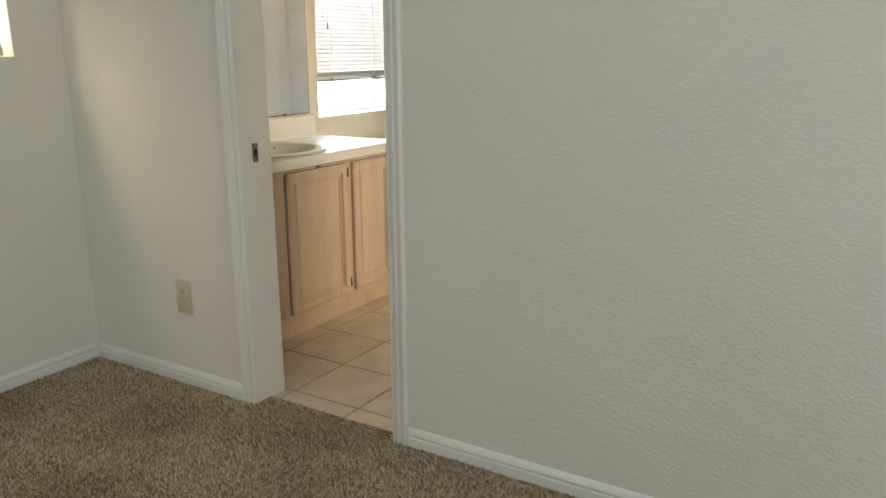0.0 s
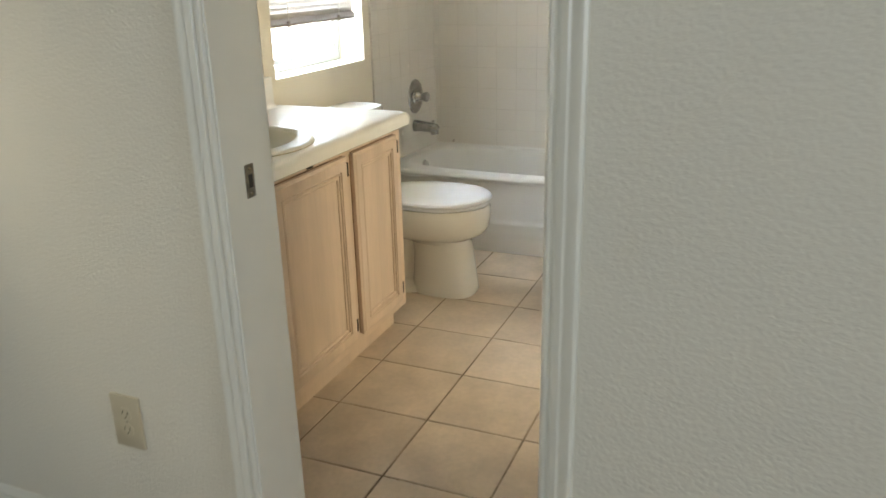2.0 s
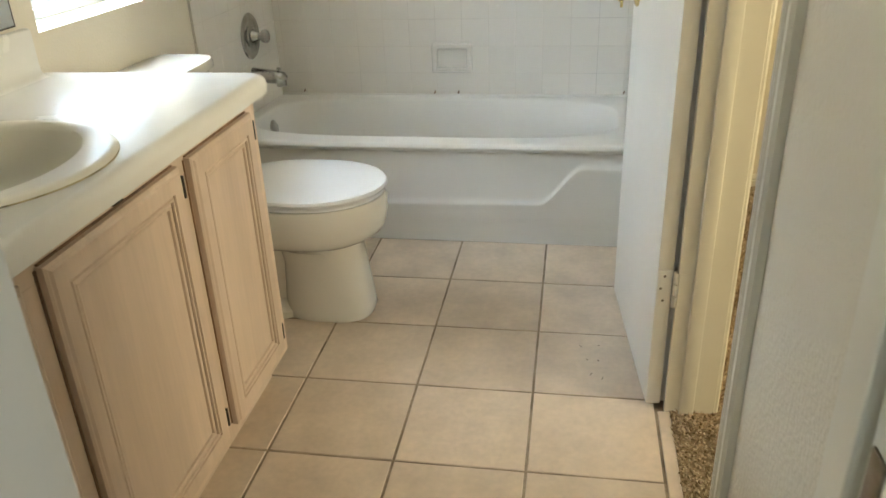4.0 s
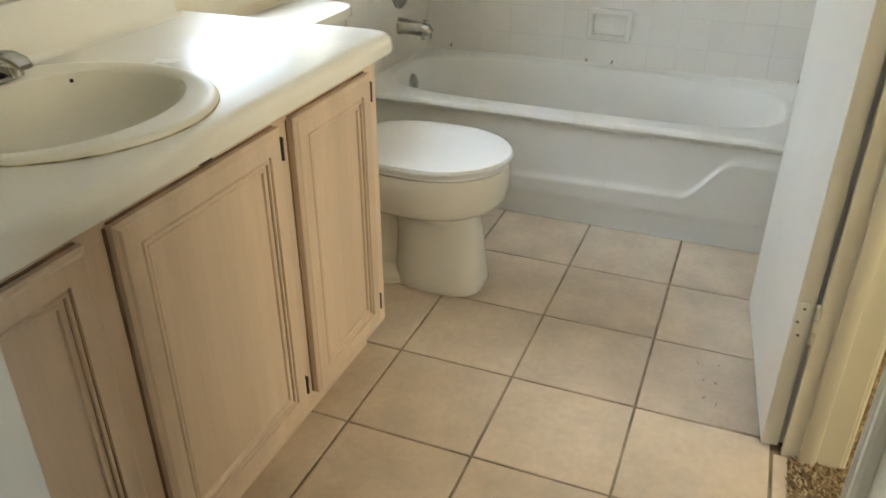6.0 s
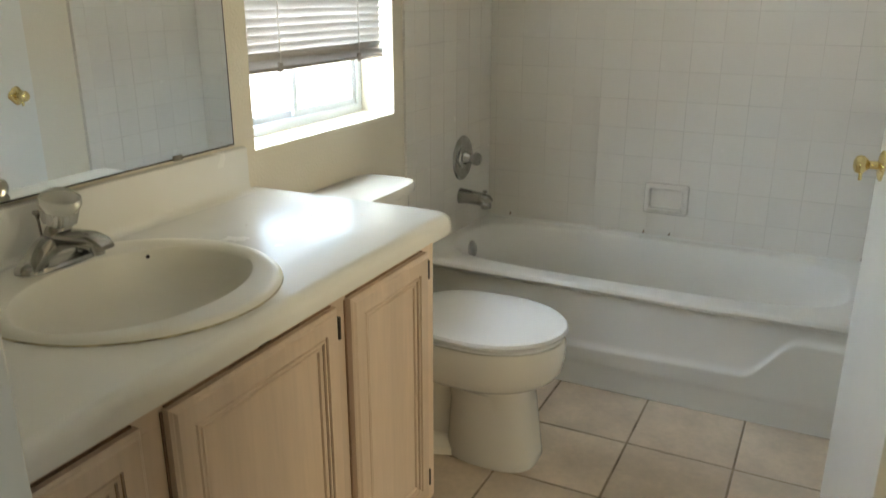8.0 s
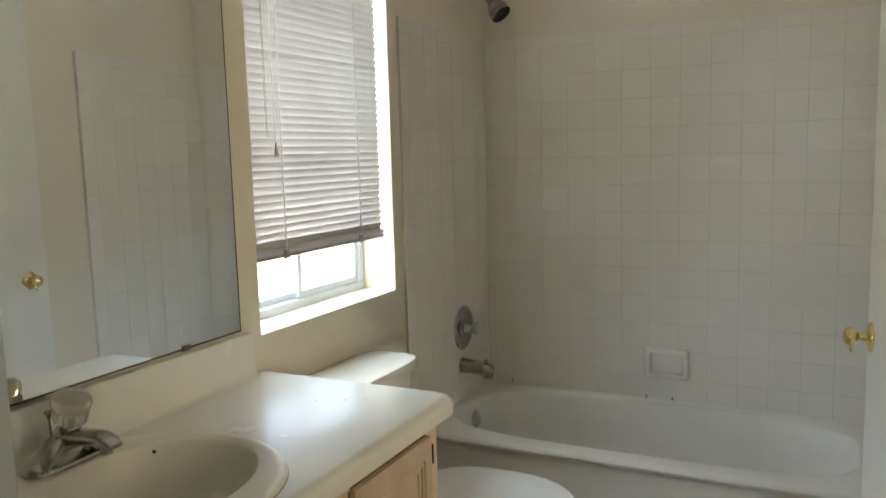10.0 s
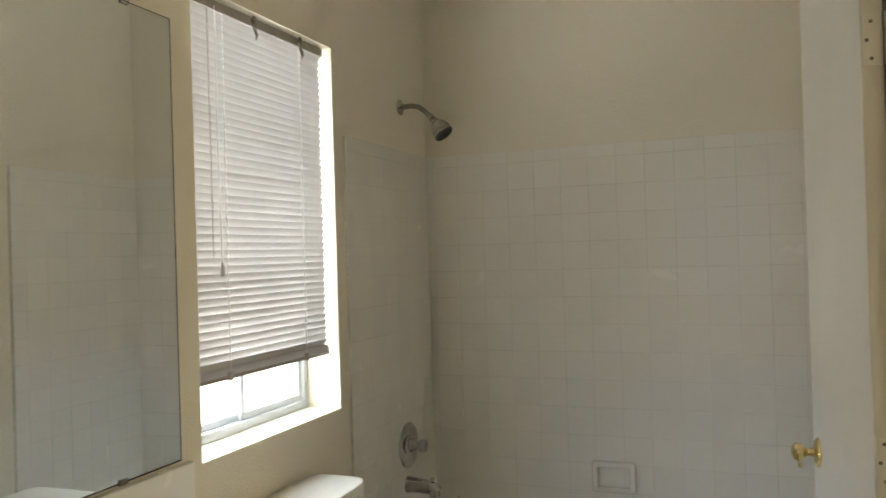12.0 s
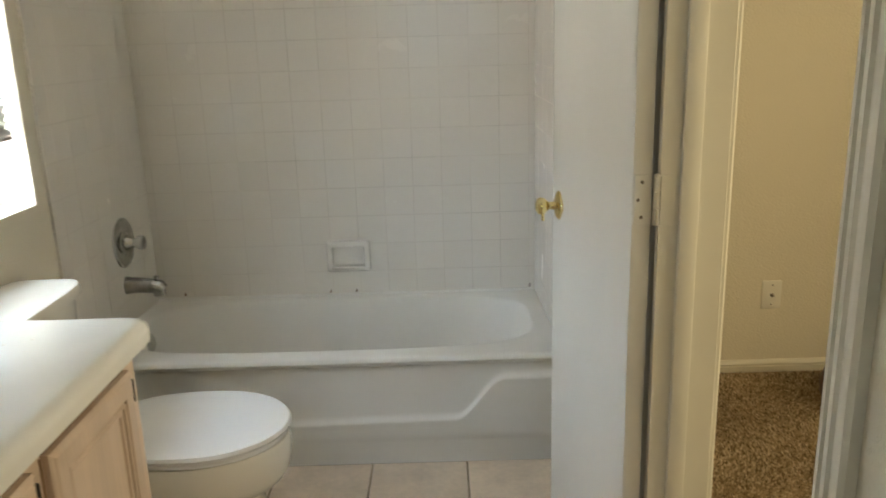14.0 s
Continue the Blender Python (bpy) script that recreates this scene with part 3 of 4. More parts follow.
OX, ORX, ORY = -2.521, 0.171, 0.213
rings = [oval(SX, SY, SRX * 0.93, SRY * 0.93, CZ - 0.02), oval(SX, SY, SRX * 0.985, SRY * 0.985, CZ + 0.001), oval(SX, SY, SRX, SRY, CZ + 0.003), oval(SX, SY, SRX * 0.985, SRY * 0.985, CZ + 0.008), oval(SX + 0.002, SY, SRX * 0.95, SRY * 0.95, CZ + 0.011),
         oval(SX + 0.006, SY, SRX * 0.91, SRY * 0.91, CZ + 0.010), oval(OX, SY, ORX * 1.06, ORY * 1.05, CZ + 0.008), oval(OX, SY, ORX * 1.02, ORY * 1.02, CZ + 0.005), oval(OX, SY, ORX, ORY, CZ - 0.003),
         oval(OX, SY, ORX * 0.96, ORY * 0.96, CZ - 0.03), oval(OX, SY, ORX * 0.86, ORY * 0.87, CZ - 0.08), oval(OX, SY, ORX * 0.66, ORY * 0.68, CZ - 0.118), oval(OX, SY, ORX * 0.35, ORY * 0.35, CZ - 0.135), oval(OX, SY, 0.02, 0.02, CZ - 0.140)]
part("basin", loops(rings, False, True), SINK, sink)
part("caulk_line", loops([oval(SX, SY, SRX * 1.004, SRY * 1.004, CZ + 0.0005), oval(SX, SY, SRX * 1.003, SRY * 1.003, CZ + 0.002), oval(SX, SY, SRX * 0.995, SRY * 0.995, CZ + 0.003), oval(SX, SY, SRX * 0.99, SRY * 0.99, CZ + 0.0006)], False, False), CAULK, sink, "yellowed caulk line")
part("drain", lathe((OX, SY, CZ - 0.1395), (0, 0, 1), [(0, 0.024), (0.002, 0.023), (0.002, 0.016), (0.004, 0.014), (0.005, 0.001)], 20), CHROME, sink, "chrome drain")
part("overflow_hole", lathe((OX - 0.1265, SY + 0.140, CZ - 0.008), (0.75, -0.6, 0.3), [(0, 0.004), (0.0016, 0.0035)], 10), BLACK, sink, "dark overflow hole")

FX, FY = -2.722, 2.830
tap = thing("basin_faucet", (FX, FY, CZ + 0.009), "chrome basin faucet with clear acrylic knob", "faucet")
z0 = CZ + 0.009
part("deck_plate", loops([superloop(FX, FY, 0.027 * k, 0.080 * k, z0 + h, 2.8, 40) for k, h in ((1, 0), (1, 0.005), (0.94, 0.009))]), CHROMEV, tap)
# body arched from foot to foot, hollow under the spout
secs = []
for i in range(25):
    u = i / 12 - 1
    top = 0.014 + 0.048 * (1 - abs(u) ** 2.4)
    low = 0.004 + 0.026 * max(0.0, 1 - (u / 0.75) ** 2)
    w = 0.021 + 0.005 * abs(u) ** 3
    secs.append([(FX + px * w, FY + u * 0.074, z0 + low + (top - low) * pz) for px, pz in ((-1, 0), (-1, 0.6), (-0.7, 0.92), (0, 1), (0.6, 0.94), (0.95, 0.65), (1, 0.35), (0.9, 0))])
part("arched_body", loops(secs), CHROMEV, tap)
for s in (-1, 1):
    part("foot", lathe((FX, FY + s * 0.066, z0 + 0.004), (0, 0, 1), [(0, 0.026), (0.006, 0.025), (0.012, 0.019), (0.017, 0.008)], 20), CHROMEV, tap)
secs = []
for px, pz, hw, hh in ((FX - 0.010, 0.048, 0.024, 0.016), (FX + 0.020, 0.053, 0.023, 0.014), (FX + 0.060, 0.058, 0.020, 0.012), (FX + 0.092, 0.060, 0.019, 0.012), (FX + 0.116, 0.056, 0.018, 0.009), (FX + 0.128, 0.050, 0.014, 0.004)):
    secs.append([(px, FY + hw * math.copysign(abs(math.cos(t)) ** 0.7, math.cos(t)), z0 + pz + hh * math.copysign(abs(math.sin(t)) ** 0.7, math.sin(t))) for t in (2 * math.pi * k / 20 for k in range(20))])
part("spout", loops(secs), CHROMEV, tap)
part("aerator", lathe((FX + 0.100, FY, z0 + 0.050), (0.1, 0, -1), [(0, 0.013), (0.010, 0.013), (0.011, 0.011), (0.018, 0.011), (0.019, 0.008)], 18), CHROMEV, tap)
part("set_screw", lathe((FX + 0.0195, FY - 0.020, z0 + 0.042), (1, 0, 0), [(0, 0.003), (0.0015, 0.002)], 8), BLACK, tap, "dark set screw")
part("collar", lathe((FX + 0.002, FY, z0 + 0.052), (0.25, 0, 1), [(0, 0.026), (0.014, 0.023), (0.024, 0.018), (0.030, 0.012)], 20), CHROMEV, tap)
a, u, v = axes_for((0.25, 0, 1))
rings = []
for d, rad, flute in ((0.022, 0.018, 0.0), (0.024, 0.024, 0.12), (0.042, 0.026, 0.12), (0.045, 0.026, 0.0), (0.049, 0.030, 0.0), (0.060, 0.033, 0.0), (0.070, 0.031, 0.0), (0.077, 0.022, 0.0), (0.079, 0.004, 0.0)):
    c = Vector((FX + 0.004, FY, z0 + 0.056)) + a * d * 1.08
    rings.append([c + (u * math.cos(t) + v * math.sin(t)) * rad * 1.12 * (1 + flute * (1 if k % 2 else -1)) for k, t in enumerate(2 * math.pi * k / 32 for k in range(32))])
part("knob", loops(rings), MILKY, tap, "worn clear acrylic knob")
part("lift_rod", join(tube([(FX - 0.026, FY - 0.012, z0 + 0.012), (FX - 0.028, FY - 0.014, z0 + 0.085)], 0.0025, 8), lathe((FX - 0.028, FY - 0.014, z0 + 0.083), (0, 0, 1), [(0, 0.003), (0.006, 0.004), (0.012, 0.008), (0.016, 0.008), (0.017, 0.002)], 14)), CHROMEV, tap, "chrome pop-up rod")

# wall mirror with clips
mir = thing("wall_mirror", (WX, 2.8, 0.953), "frameless plate mirror clipped above the backsplash", "mirror")
part("mirror_plate", box(WX + 0.001, WX + 0.006, VY0 + 0.004, 3.415, 0.953, 2.026), MIRROR, mir, smooth=False)
bm = box(WX + 0.0008, WX + 0.0066, 3.415, 3.4172, 0.951, 2.028)
box(WX + 0.0008, WX + 0.0068, VY0 + 0.004, 3.4172, 0.9495, 0.953, into=bm)
box(WX + 0.0008, WX + 0.0066, VY0 + 0.004, 3.4172, 2.026, 2.0275, into=bm)
part("mirror_edge", bm, BLACK, mir, "dark desilvered edge", smooth=False)
for cy, cz in ((3.223, 0.953), (2.50, 0.953), (3.263, 2.026), (2.50, 2.026)):
    part("mirror_clip", box(WX + 0.001, WX + 0.010, cy - 0.012, cy + 0.012, cz - 0.007, cz + 0.006, 0.001), DULL if cz < 1 else ACRYL, mir, "small mirror clip")

mir.rotation_euler = (0, 0, radians(0.9))   # hangs a little proud of the wall at its far end
mir.location.x += 0.0098

# counter nicks
for k, (nx, ny) in enumerate(((-2.46, 3.36), (-2.42, 3.385), (-2.52, 3.33), (-2.60, 3.20))):
    single("counter_chip", lathe((nx, ny, CZ + 0.0001), (0, 0, 1), [(0, 0.004), (0.0007, 0.003)], 7), WGROUT, "tiny brown chip mark on the countertop", "chip", "chips on the countertop")

# ---- toilet ----
TY, TX = 3.825, -2.06
toi = thing("toilet", (-2.45, TY, 0), "white china toilet with closed lid beside the vanity", "toilet")


def egg(tip, back, half, z, n=64, cy=TY, front=2.0):
    """An elongated bowl outline: round front at tip (east), squarer back."""
    cx = tip - (tip - back) * 0.46
    out = []
    for i in range(n):
        t = 2 * math.pi * i / n
        c, s = math.cos(t), math.sin(t)
        rx, p = (tip - cx, front) if c > 0 else (cx - back, 2.7)
        out.append((cx + rx * math.copysign(abs(c) ** (2 / p), c), cy + half * math.copysign(abs(s) ** (2 / p), s), z))
    return out


rings = [egg(-2.122, -2.40, 0.100, 0.0, front=2.8), egg(-2.118, -2.40, 0.104, 0.010, front=2.8), egg(-2.121, -2.40, 0.103, 0.030, front=2.8), egg(-2.130, -2.395, 0.097, 0.10, front=2.9), egg(-2.140, -2.39, 0.093, 0.18, front=2.9), egg(-2.145, -2.40, 0.094, 0.228, front=2.6),
         egg(-2.136, -2.46, 0.112, 0.246), egg(-2.112, -2.54, 0.138, 0.258), egg(-2.082, -2.565, 0.163, 0.278), egg(-2.066, -2.575, 0.176, 0.305), egg(-2.060, -2.58, 0.181, 0.345), egg(-2.060, -2.58, 0.181, 0.380), egg(-2.066, -2.58, 0.175, 0.392)]
part("bowl", loops(rings), CHINA, toi)
rings = [egg(-2.30, -2.73, 0.112, 0.0), egg(-2.30, -2.73, 0.112, 0.022), egg(-2.31, -2.72, 0.098, 0.032), egg(-2.32, -2.71, 0.062, 0.05), egg(-2.32, -2.71, 0.058, 0.17), egg(-2.33, -2.73, 0.085, 0.235), egg(-2.38, -2.76, 0.15, 0.30), egg(-2.40, -2.77, 0.165, 0.385)]
part("trapway", loops(rings), CHINA, toi)
for s in (-1, 1):
    part("bolt_cap", lathe((-2.47, TY + s * 0.098, 0.018), (0, 0, 1), [(0, 0.014), (0.012, 0.011), (0.017, 0.004)], 12), CHINA, toi)
part("seat", loops([egg(-2.070, -2.53, 0.172, 0.394), egg(-2.066, -2.53, 0.178, 0.398), egg(-2.066, -2.53, 0.178, 0.404), egg(-2.070, -2.53, 0.174, 0.408)]), SEATP, toi, "white plastic seat")
part("lid", loops([egg(-2.072, -2.53, 0.174, 0.410), egg(-2.060, -2.535, 0.184, 0.413), egg(-2.056, -2.535, 0.187, 0.420), egg(-2.061, -2.533, 0.182, 0.428), egg(-2.085, -2.52, 0.160, 0.4315), egg(-2.16, -2.46, 0.10, 0.433)]), SEATP, toi, "white closed lid")
for s in (-1, 1):
    part("lid_hinge", lathe((-2.548, TY + s * 0.07 - 0.02, 0.415), (0, 1, 0), [(0, 0.008), (0.003, 0.011), (0.037, 0.011), (0.04, 0.008)], 12), SEATP, toi)


def tank_ring(x0, x1, half, z, n=48):
    return [(min(max(px, x0), x1), py, z) for px, py, _ in superloop((x0 + x1) / 2, 3.80, (x1 - x0) / 2, half, z, 4.5, n)]


part("tank", loops([tank_ring(WX + 0.02, -2.635, 0.195, 0.375), tank_ring(WX + 0.015, -2.625, 0.203, 0.40), tank_ring(WX + 0.012, -2.612, 0.212, 0.725)]), CHINA, toi)
part("tank_lid", loops([tank_ring(WX + 0.006, -2.606, 0.218, 0.724), tank_ring(WX + 0.004, -2.598, 0.226, 0.729), tank_ring(WX + 0.004, -2.597, 0.227, 0.745), tank_ring(WX + 0.006, -2.602, 0.222, 0.756), tank_ring(WX + 0.016, -2.625, 0.200, 0.762)]), CHINA, toi, "white tank lid")
part("flush_lever", tube([(-2.612, 3.66, 0.66), (-2.600, 3.66, 0.66), (-2.596, 3.68, 0.658), (-2.594, 3.74, 0.652)], [0.012, 0.007, 0.006, 0.008], 10), CHROME, toi, "chrome flush lever")

# ---- bathtub ----
tub = thing("bathtub", ((TL + TR) / 2, 4.63, 0), "white enamel bathtub with panelled apron", "bathtub")
tx0, tx1, ty0, ty1 = TL - 0.004, TR + 0.004, 4.298, TB + 0.004


def smooth(a, b, v):
    u = min(1.0, max(0.0, (v - a) / (b - a)))
    return u * u * (3 - 2 * u)


def apron_ring(x):
    """The apron's outline at x: a skirting, a proud lower panel with a soft lip, a flat field and the rolled rim."""
    lip = 0.152 + 0.012 * smooth(-2.4, -1.62, x) + 0.142 * smooth(-1.635, -1.475, x)
    zs = [0.0, 0.078, 0.086, 0.094, 0.102, 0.115] + [lip + d for d in (-0.026, -0.018, -0.012, -0.007, -0.003, 0.001, 0.005, 0.010, 0.016, 0.024)] + [0.340, 0.354]
    ring = []
    for z in zs:
        proud = 0.009 * smooth(0.076, 0.106, z) * (1 - smooth(lip - 0.008, lip + 0.020, z))
        proud += 0.0018 * math.exp(-((z - lip + 0.006) / 0.009) ** 2)
        ring.append((x, ty0 + 0.042 - 0.055 * z - proud, z))
    rim = [(0.019, 0.357), (0.012, 0.359), (0.004, 0.365), (0.0, 0.374), (0.003, 0.383), (0.009, 0.3875), (0.020, 0.3886), (0.026, 0.36), (0.075, 0.0)]
    return ring + [(x, ty0 + d, z) for d, z in rim]


xs = sorted({tx0 + (tx1 - tx0) * k / 12 for k in range(13)} | {-1.70 + 0.01 * k for k in range(30)})
part("apron", loops([apron_ring(x) for x in xs]), ENAMEL, tub, "white apron with a proud lower panel")
cx, cy = (tx0 + tx1) / 2 - 0.005, (ty0 + ty1) / 2 + 0.008
hx, hy = (tx1 - tx0) / 2, (ty1 - ty0) / 2
N2 = 96
outer = []
for px, py, _ in superloop(0, 0, 1, 1, 0, 2, N2):
    k = 1 / max(abs(px), abs(py))
    outer.append(((tx0 + tx1) / 2 + px * k * hx, max((ty0 + ty1) / 2 + py * k * hy, ty0 + 0.02), 0.389))


def bowl_ring(dx, rx, ry, z, p):
    return superloop(cx + dx, cy, rx, ry, z, p, N2)


def rim_fall(ring):
    """The rim falls a little towards the wall."""
    return [(x, y, z - 0.026 * max(0.0, y - ty0 - 0.02) / (ty1 - ty0)) for x, y, z in ring]


rings = [outer, bowl_ring(0, hx - 0.050, hy - 0.062, 0.392, 3.6), bowl_ring(0, hx - 0.058, hy - 0.070, 0.388, 3.6), bowl_ring(0, hx - 0.064, hy - 0.076, 0.375, 3.5), bowl_ring(-0.01, hx - 0.085, hy - 0.088, 0.28, 3.4), bowl_ring(-0.03, hx - 0.13, hy - 0.105, 0.15, 3.3), bowl_ring(-0.045, hx - 0.19, hy - 0.14, 0.085, 3.2), bowl_ring(-0.05, hx - 0.30, hy - 0.22, 0.07, 3.0)]
part("basin", loops([rim_fall(ring) for ring in rings], False, True), ENAMEL, tub)
part("overflow_plate", lathe((cx - hx + 0.072, 4.715, 0.303), (1, 0, 0.18), [(0, 0.036), (0.004, 0.036), (0.008, 0.030), (0.010, 0.012), (0.011, 0.001)], 28), CHROME, tub, "chrome overflow plate")

# tub valve, spout and shower
valve = thing("shower_valve", (TL, 4.75, 0.672), "round chrome shower valve with clear knob on the tiled wall", "valve")
part("escutcheon", lathe((TL - 0.002, 4.750, 0.672), (1, 0, 0), [(0, 0.090), (0.004, 0.090), (0.009, 0.084), (0.011, 0.060), (0.009, 0.056), (0.009, 0.044), (0.013, 0.040), (0.016, 0.028), (0.030, 0.024), (0.042, 0.016), (0.043, 0.001)], 40), CHROMEV, valve)
part("knob", lathe((TL + 0.034, 4.750, 0.672), (1, 0, 0), [(0, 0.014), (0.004, 0.017), (0.014, 0.017), (0.018, 0.024), (0.034, 0.027), (0.042, 0.022), (0.045, 0.002)], 14), MILKY, valve, "clear acrylic knob")
spout = thing("tub_spout", (TL, 4.735, 0.515), "chrome tub spout with diverter on the tiled wall", "spout")
part("body", tube([(TL - 0.002, 4.735, 0.518), (TL + 0.004, 4.735, 0.518), (TL + 0.03, 4.735, 0.518), (TL + 0.09, 4.735, 0.514), (TL + 0.118, 4.735, 0.508), (TL + 0.130, 4.735, 0.498)], [0.034, 0.032, 0.029, 0.027, 0.027, 0.020], 20), CHROMEV, spout)
part("outlet", lathe((TL + 0.112, 4.735, 0.508), (0.1, 0, -1), [(0, 0.022), (0.030, 0.021), (0.031, 0.015)], 18), CHROMEV, spout)
part("diverter", lathe((TL + 0.108, 4.735, 0.532), (0, 0, 1), [(0, 0.004), (0.010, 0.004), (0.012, 0.009), (0.018, 0.009), (0.020, 0.002)], 14), CHROMEV, spout, "chrome diverter pull")
shower = thing("shower", (WX, 4.785, 2.035), "chrome shower head on a bent arm", "shower")
part("flange", lathe((WX - 0.001, 4.785, 2.035), (1, 0, 0), [(0, 0.032), (0.004, 0.031), (0.010, 0.020), (0.014, 0.012)], 24), CHROMEV, shower)
part("arm", tube([(WX, 4.785, 2.035), (WX + 0.05, 4.782, 2.036), (WX + 0.085, 4.778, 2.028), (WX + 0.114, 4.774, 2.006), (WX + 0.142, 4.770, 1.978)], 0.0105, 14), CHROMEV, shower)
a = (0.62, -0.08, -0.78)
hd = part("head", lathe((WX + 0.137, 4.770, 1.984), a, [(0, 0.013), (0.014, 0.015), (0.018, 0.011), (0.024, 0.017), (0.036, 0.018), (0.040, 0.024), (0.058, 0.037), (0.078, 0.041), (0.082, 0.038), (0.086, 0.041), (0.096, 0.041)], 28), CHROMEV, shower)
part("face", lathe(Vector((WX + 0.137, 4.770, 1.984)) + Vector(a).normalized() * 0.096, a, [(0, 0.0405), (0.004, 0.039), (0.006, 0.030), (0.004, 0.026), (0.004, 0.010), (0.009, 0.008), (0.010, 0.001)], 28), BLACK, hd, "dark spray face")

# soap dish on the tiled wall
dish = thing("soap_dish", (-2.036, TB, 0.464), "white ceramic soap dish set on the tiled wall", "soap dish")
def dring(inset, y):
    x0, x1, z0, z1 = -2.122 + inset, -1.950 - inset, 0.464 + inset, 0.588 - inset
    pts = []
    rr = max(0.004, 0.012 - inset * 0.2)
    for cxx, czz, a0 in ((x1 - rr, z1 - rr, 0), (x0 + rr, z1 - rr, 90), (x0 + rr, z0 + rr, 180), (x1 - rr, z0 + rr, 270)):
        for k in range(5):
            t = radians(a0 + 22.5 * k)
            pts.append((cxx + rr * math.cos(t), y, czz + rr * math.sin(t)))
    return pts
part("dish", loops([dring(0, TB + 0.002), dring(0, TB - 0.012), dring(0.004, TB - 0.020), dring(0.018, TB - 0.022), dring(0.023, TB - 0.018), dring(0.026, TB - 0.004), dring(0.034, TB - 0.002)]), WTILE, dish)
part("lip", box(-2.102, -1.970, TB - 0.034, TB - 0.016, 0.478, 0.489, 0.005), WTILE, dish)

# stains in the caulk along the tub's back edge
for sx, sz in ((-2.115, 0.378), (-2.012, 0.379), (-1.318, 0.381), (-2.70, 0.383)):
    part("caulk_stain", tube([(sx - 0.004, TB - 0.0015, sz - 0.006), (sx, TB - 0.002, sz), (sx + 0.001, TB - 0.0015, sz + 0.010)], [0.002, 0.0035, 0.0012], 8), WOODDARK, tub, "dark mildew spot in the caulk")
part("caulk_bead", tube([(TL, TB - 0.001, 0.366), (-2.0, TB - 0.001, 0.365), (TR, TB - 0.001, 0.366)], 0.006, 8), ENAMEL, tub, "white caulk bead")

# ---- outlets ----
out1 = thing("wall_outlet", (-2.28, PY, 0.30), "ivory duplex outlet on the bedroom wall", "outlet")
part("plate", box(-2.336, -2.254, PY - 0.007, PY + 0.001, 0.298, 0.432, 0.003), IVORY, out1)
for zc in (0.345, 0.385):
    sock = part("socket", lathe((-2.295, PY - 0.006, zc), (0, -1, 0), [(0, 0.017), (0.002, 0.0165), (0.0022, 0.001)], 20), IVORY, out1)
    bm = box(-2.303, -2.301, PY - 0.0088, PY - 0.007, zc, zc + 0.008)
    box(-2.289, -2.287, PY - 0.0088, PY - 0.007, zc, zc + 0.008, into=bm)
    box(-2.297, -2.293, PY - 0.0088, PY - 0.007, zc - 0.009, zc - 0.005, into=bm)
    part("slot", bm, BLACK, sock, "dark slots", smooth=False)
part("screw", lathe((-2.295, PY - 0.0065, 0.365), (0, -1, 0), [(0, 0.003), (0.001, 0.002)], 8), DULL, out1)
out2 = thing("cable_outlet", (-0.36, NY2, 0.27), "white coaxial cable plate on the side room wall", "outlet")
part("plate", box(-0.405, -0.328, NY2 - 0.006, NY2 + 0.001, 0.272, 0.388, 0.003), WHITEP, out2)
part("jack", lathe((-0.366, NY2 - 0.006, 0.330), (0, -1, 0), [(0, 0.008), (0.003, 0.008), (0.004, 0.005), (0.012, 0.005), (0.0125, 0.001)], 12), DULL, out2, "metal coaxial jack")
for zc in (0.290, 0.370):
    part("screw", lathe((-0.366, NY2 - 0.006, zc), (0, -1, 0), [(0, 0.0035), (0.001, 0.0025)], 8), DULL, out2)

# something brown and round on the side room's carpet
pot = lathe((-0.20, 4.60, 0.012), (0, 0, 1), [(0, 0.07), (0.01, 0.09), (0.06, 0.118), (0.11, 0.120), (0.16, 0.10), (0.18, 0.085), (0.175, 0.07)], 28)
single("round_stool_base", pot, LEATHER, "dark brown rounded wooden base on the carpet", "furniture")

# small dirt specks on the floor tiles
for k in range(6):
    px, py = random.uniform(-1.50, -1.42), random.uniform(3.48, 3.72)
    a = random.uniform(0, 3)
    L = random.uniform(0.002, 0.006)
    single("debris_speck", tube([(px - L * math.cos(a), py - L * math.sin(a), 0.0012), (px, py, 0.0022), (px + L * math.cos(a), py + L * math.sin(a) + 0.002, 0.0012)], 0.0008, 5), BLACK, "tiny dark debris speck on the floor tile", "debris", "specks on the floor")


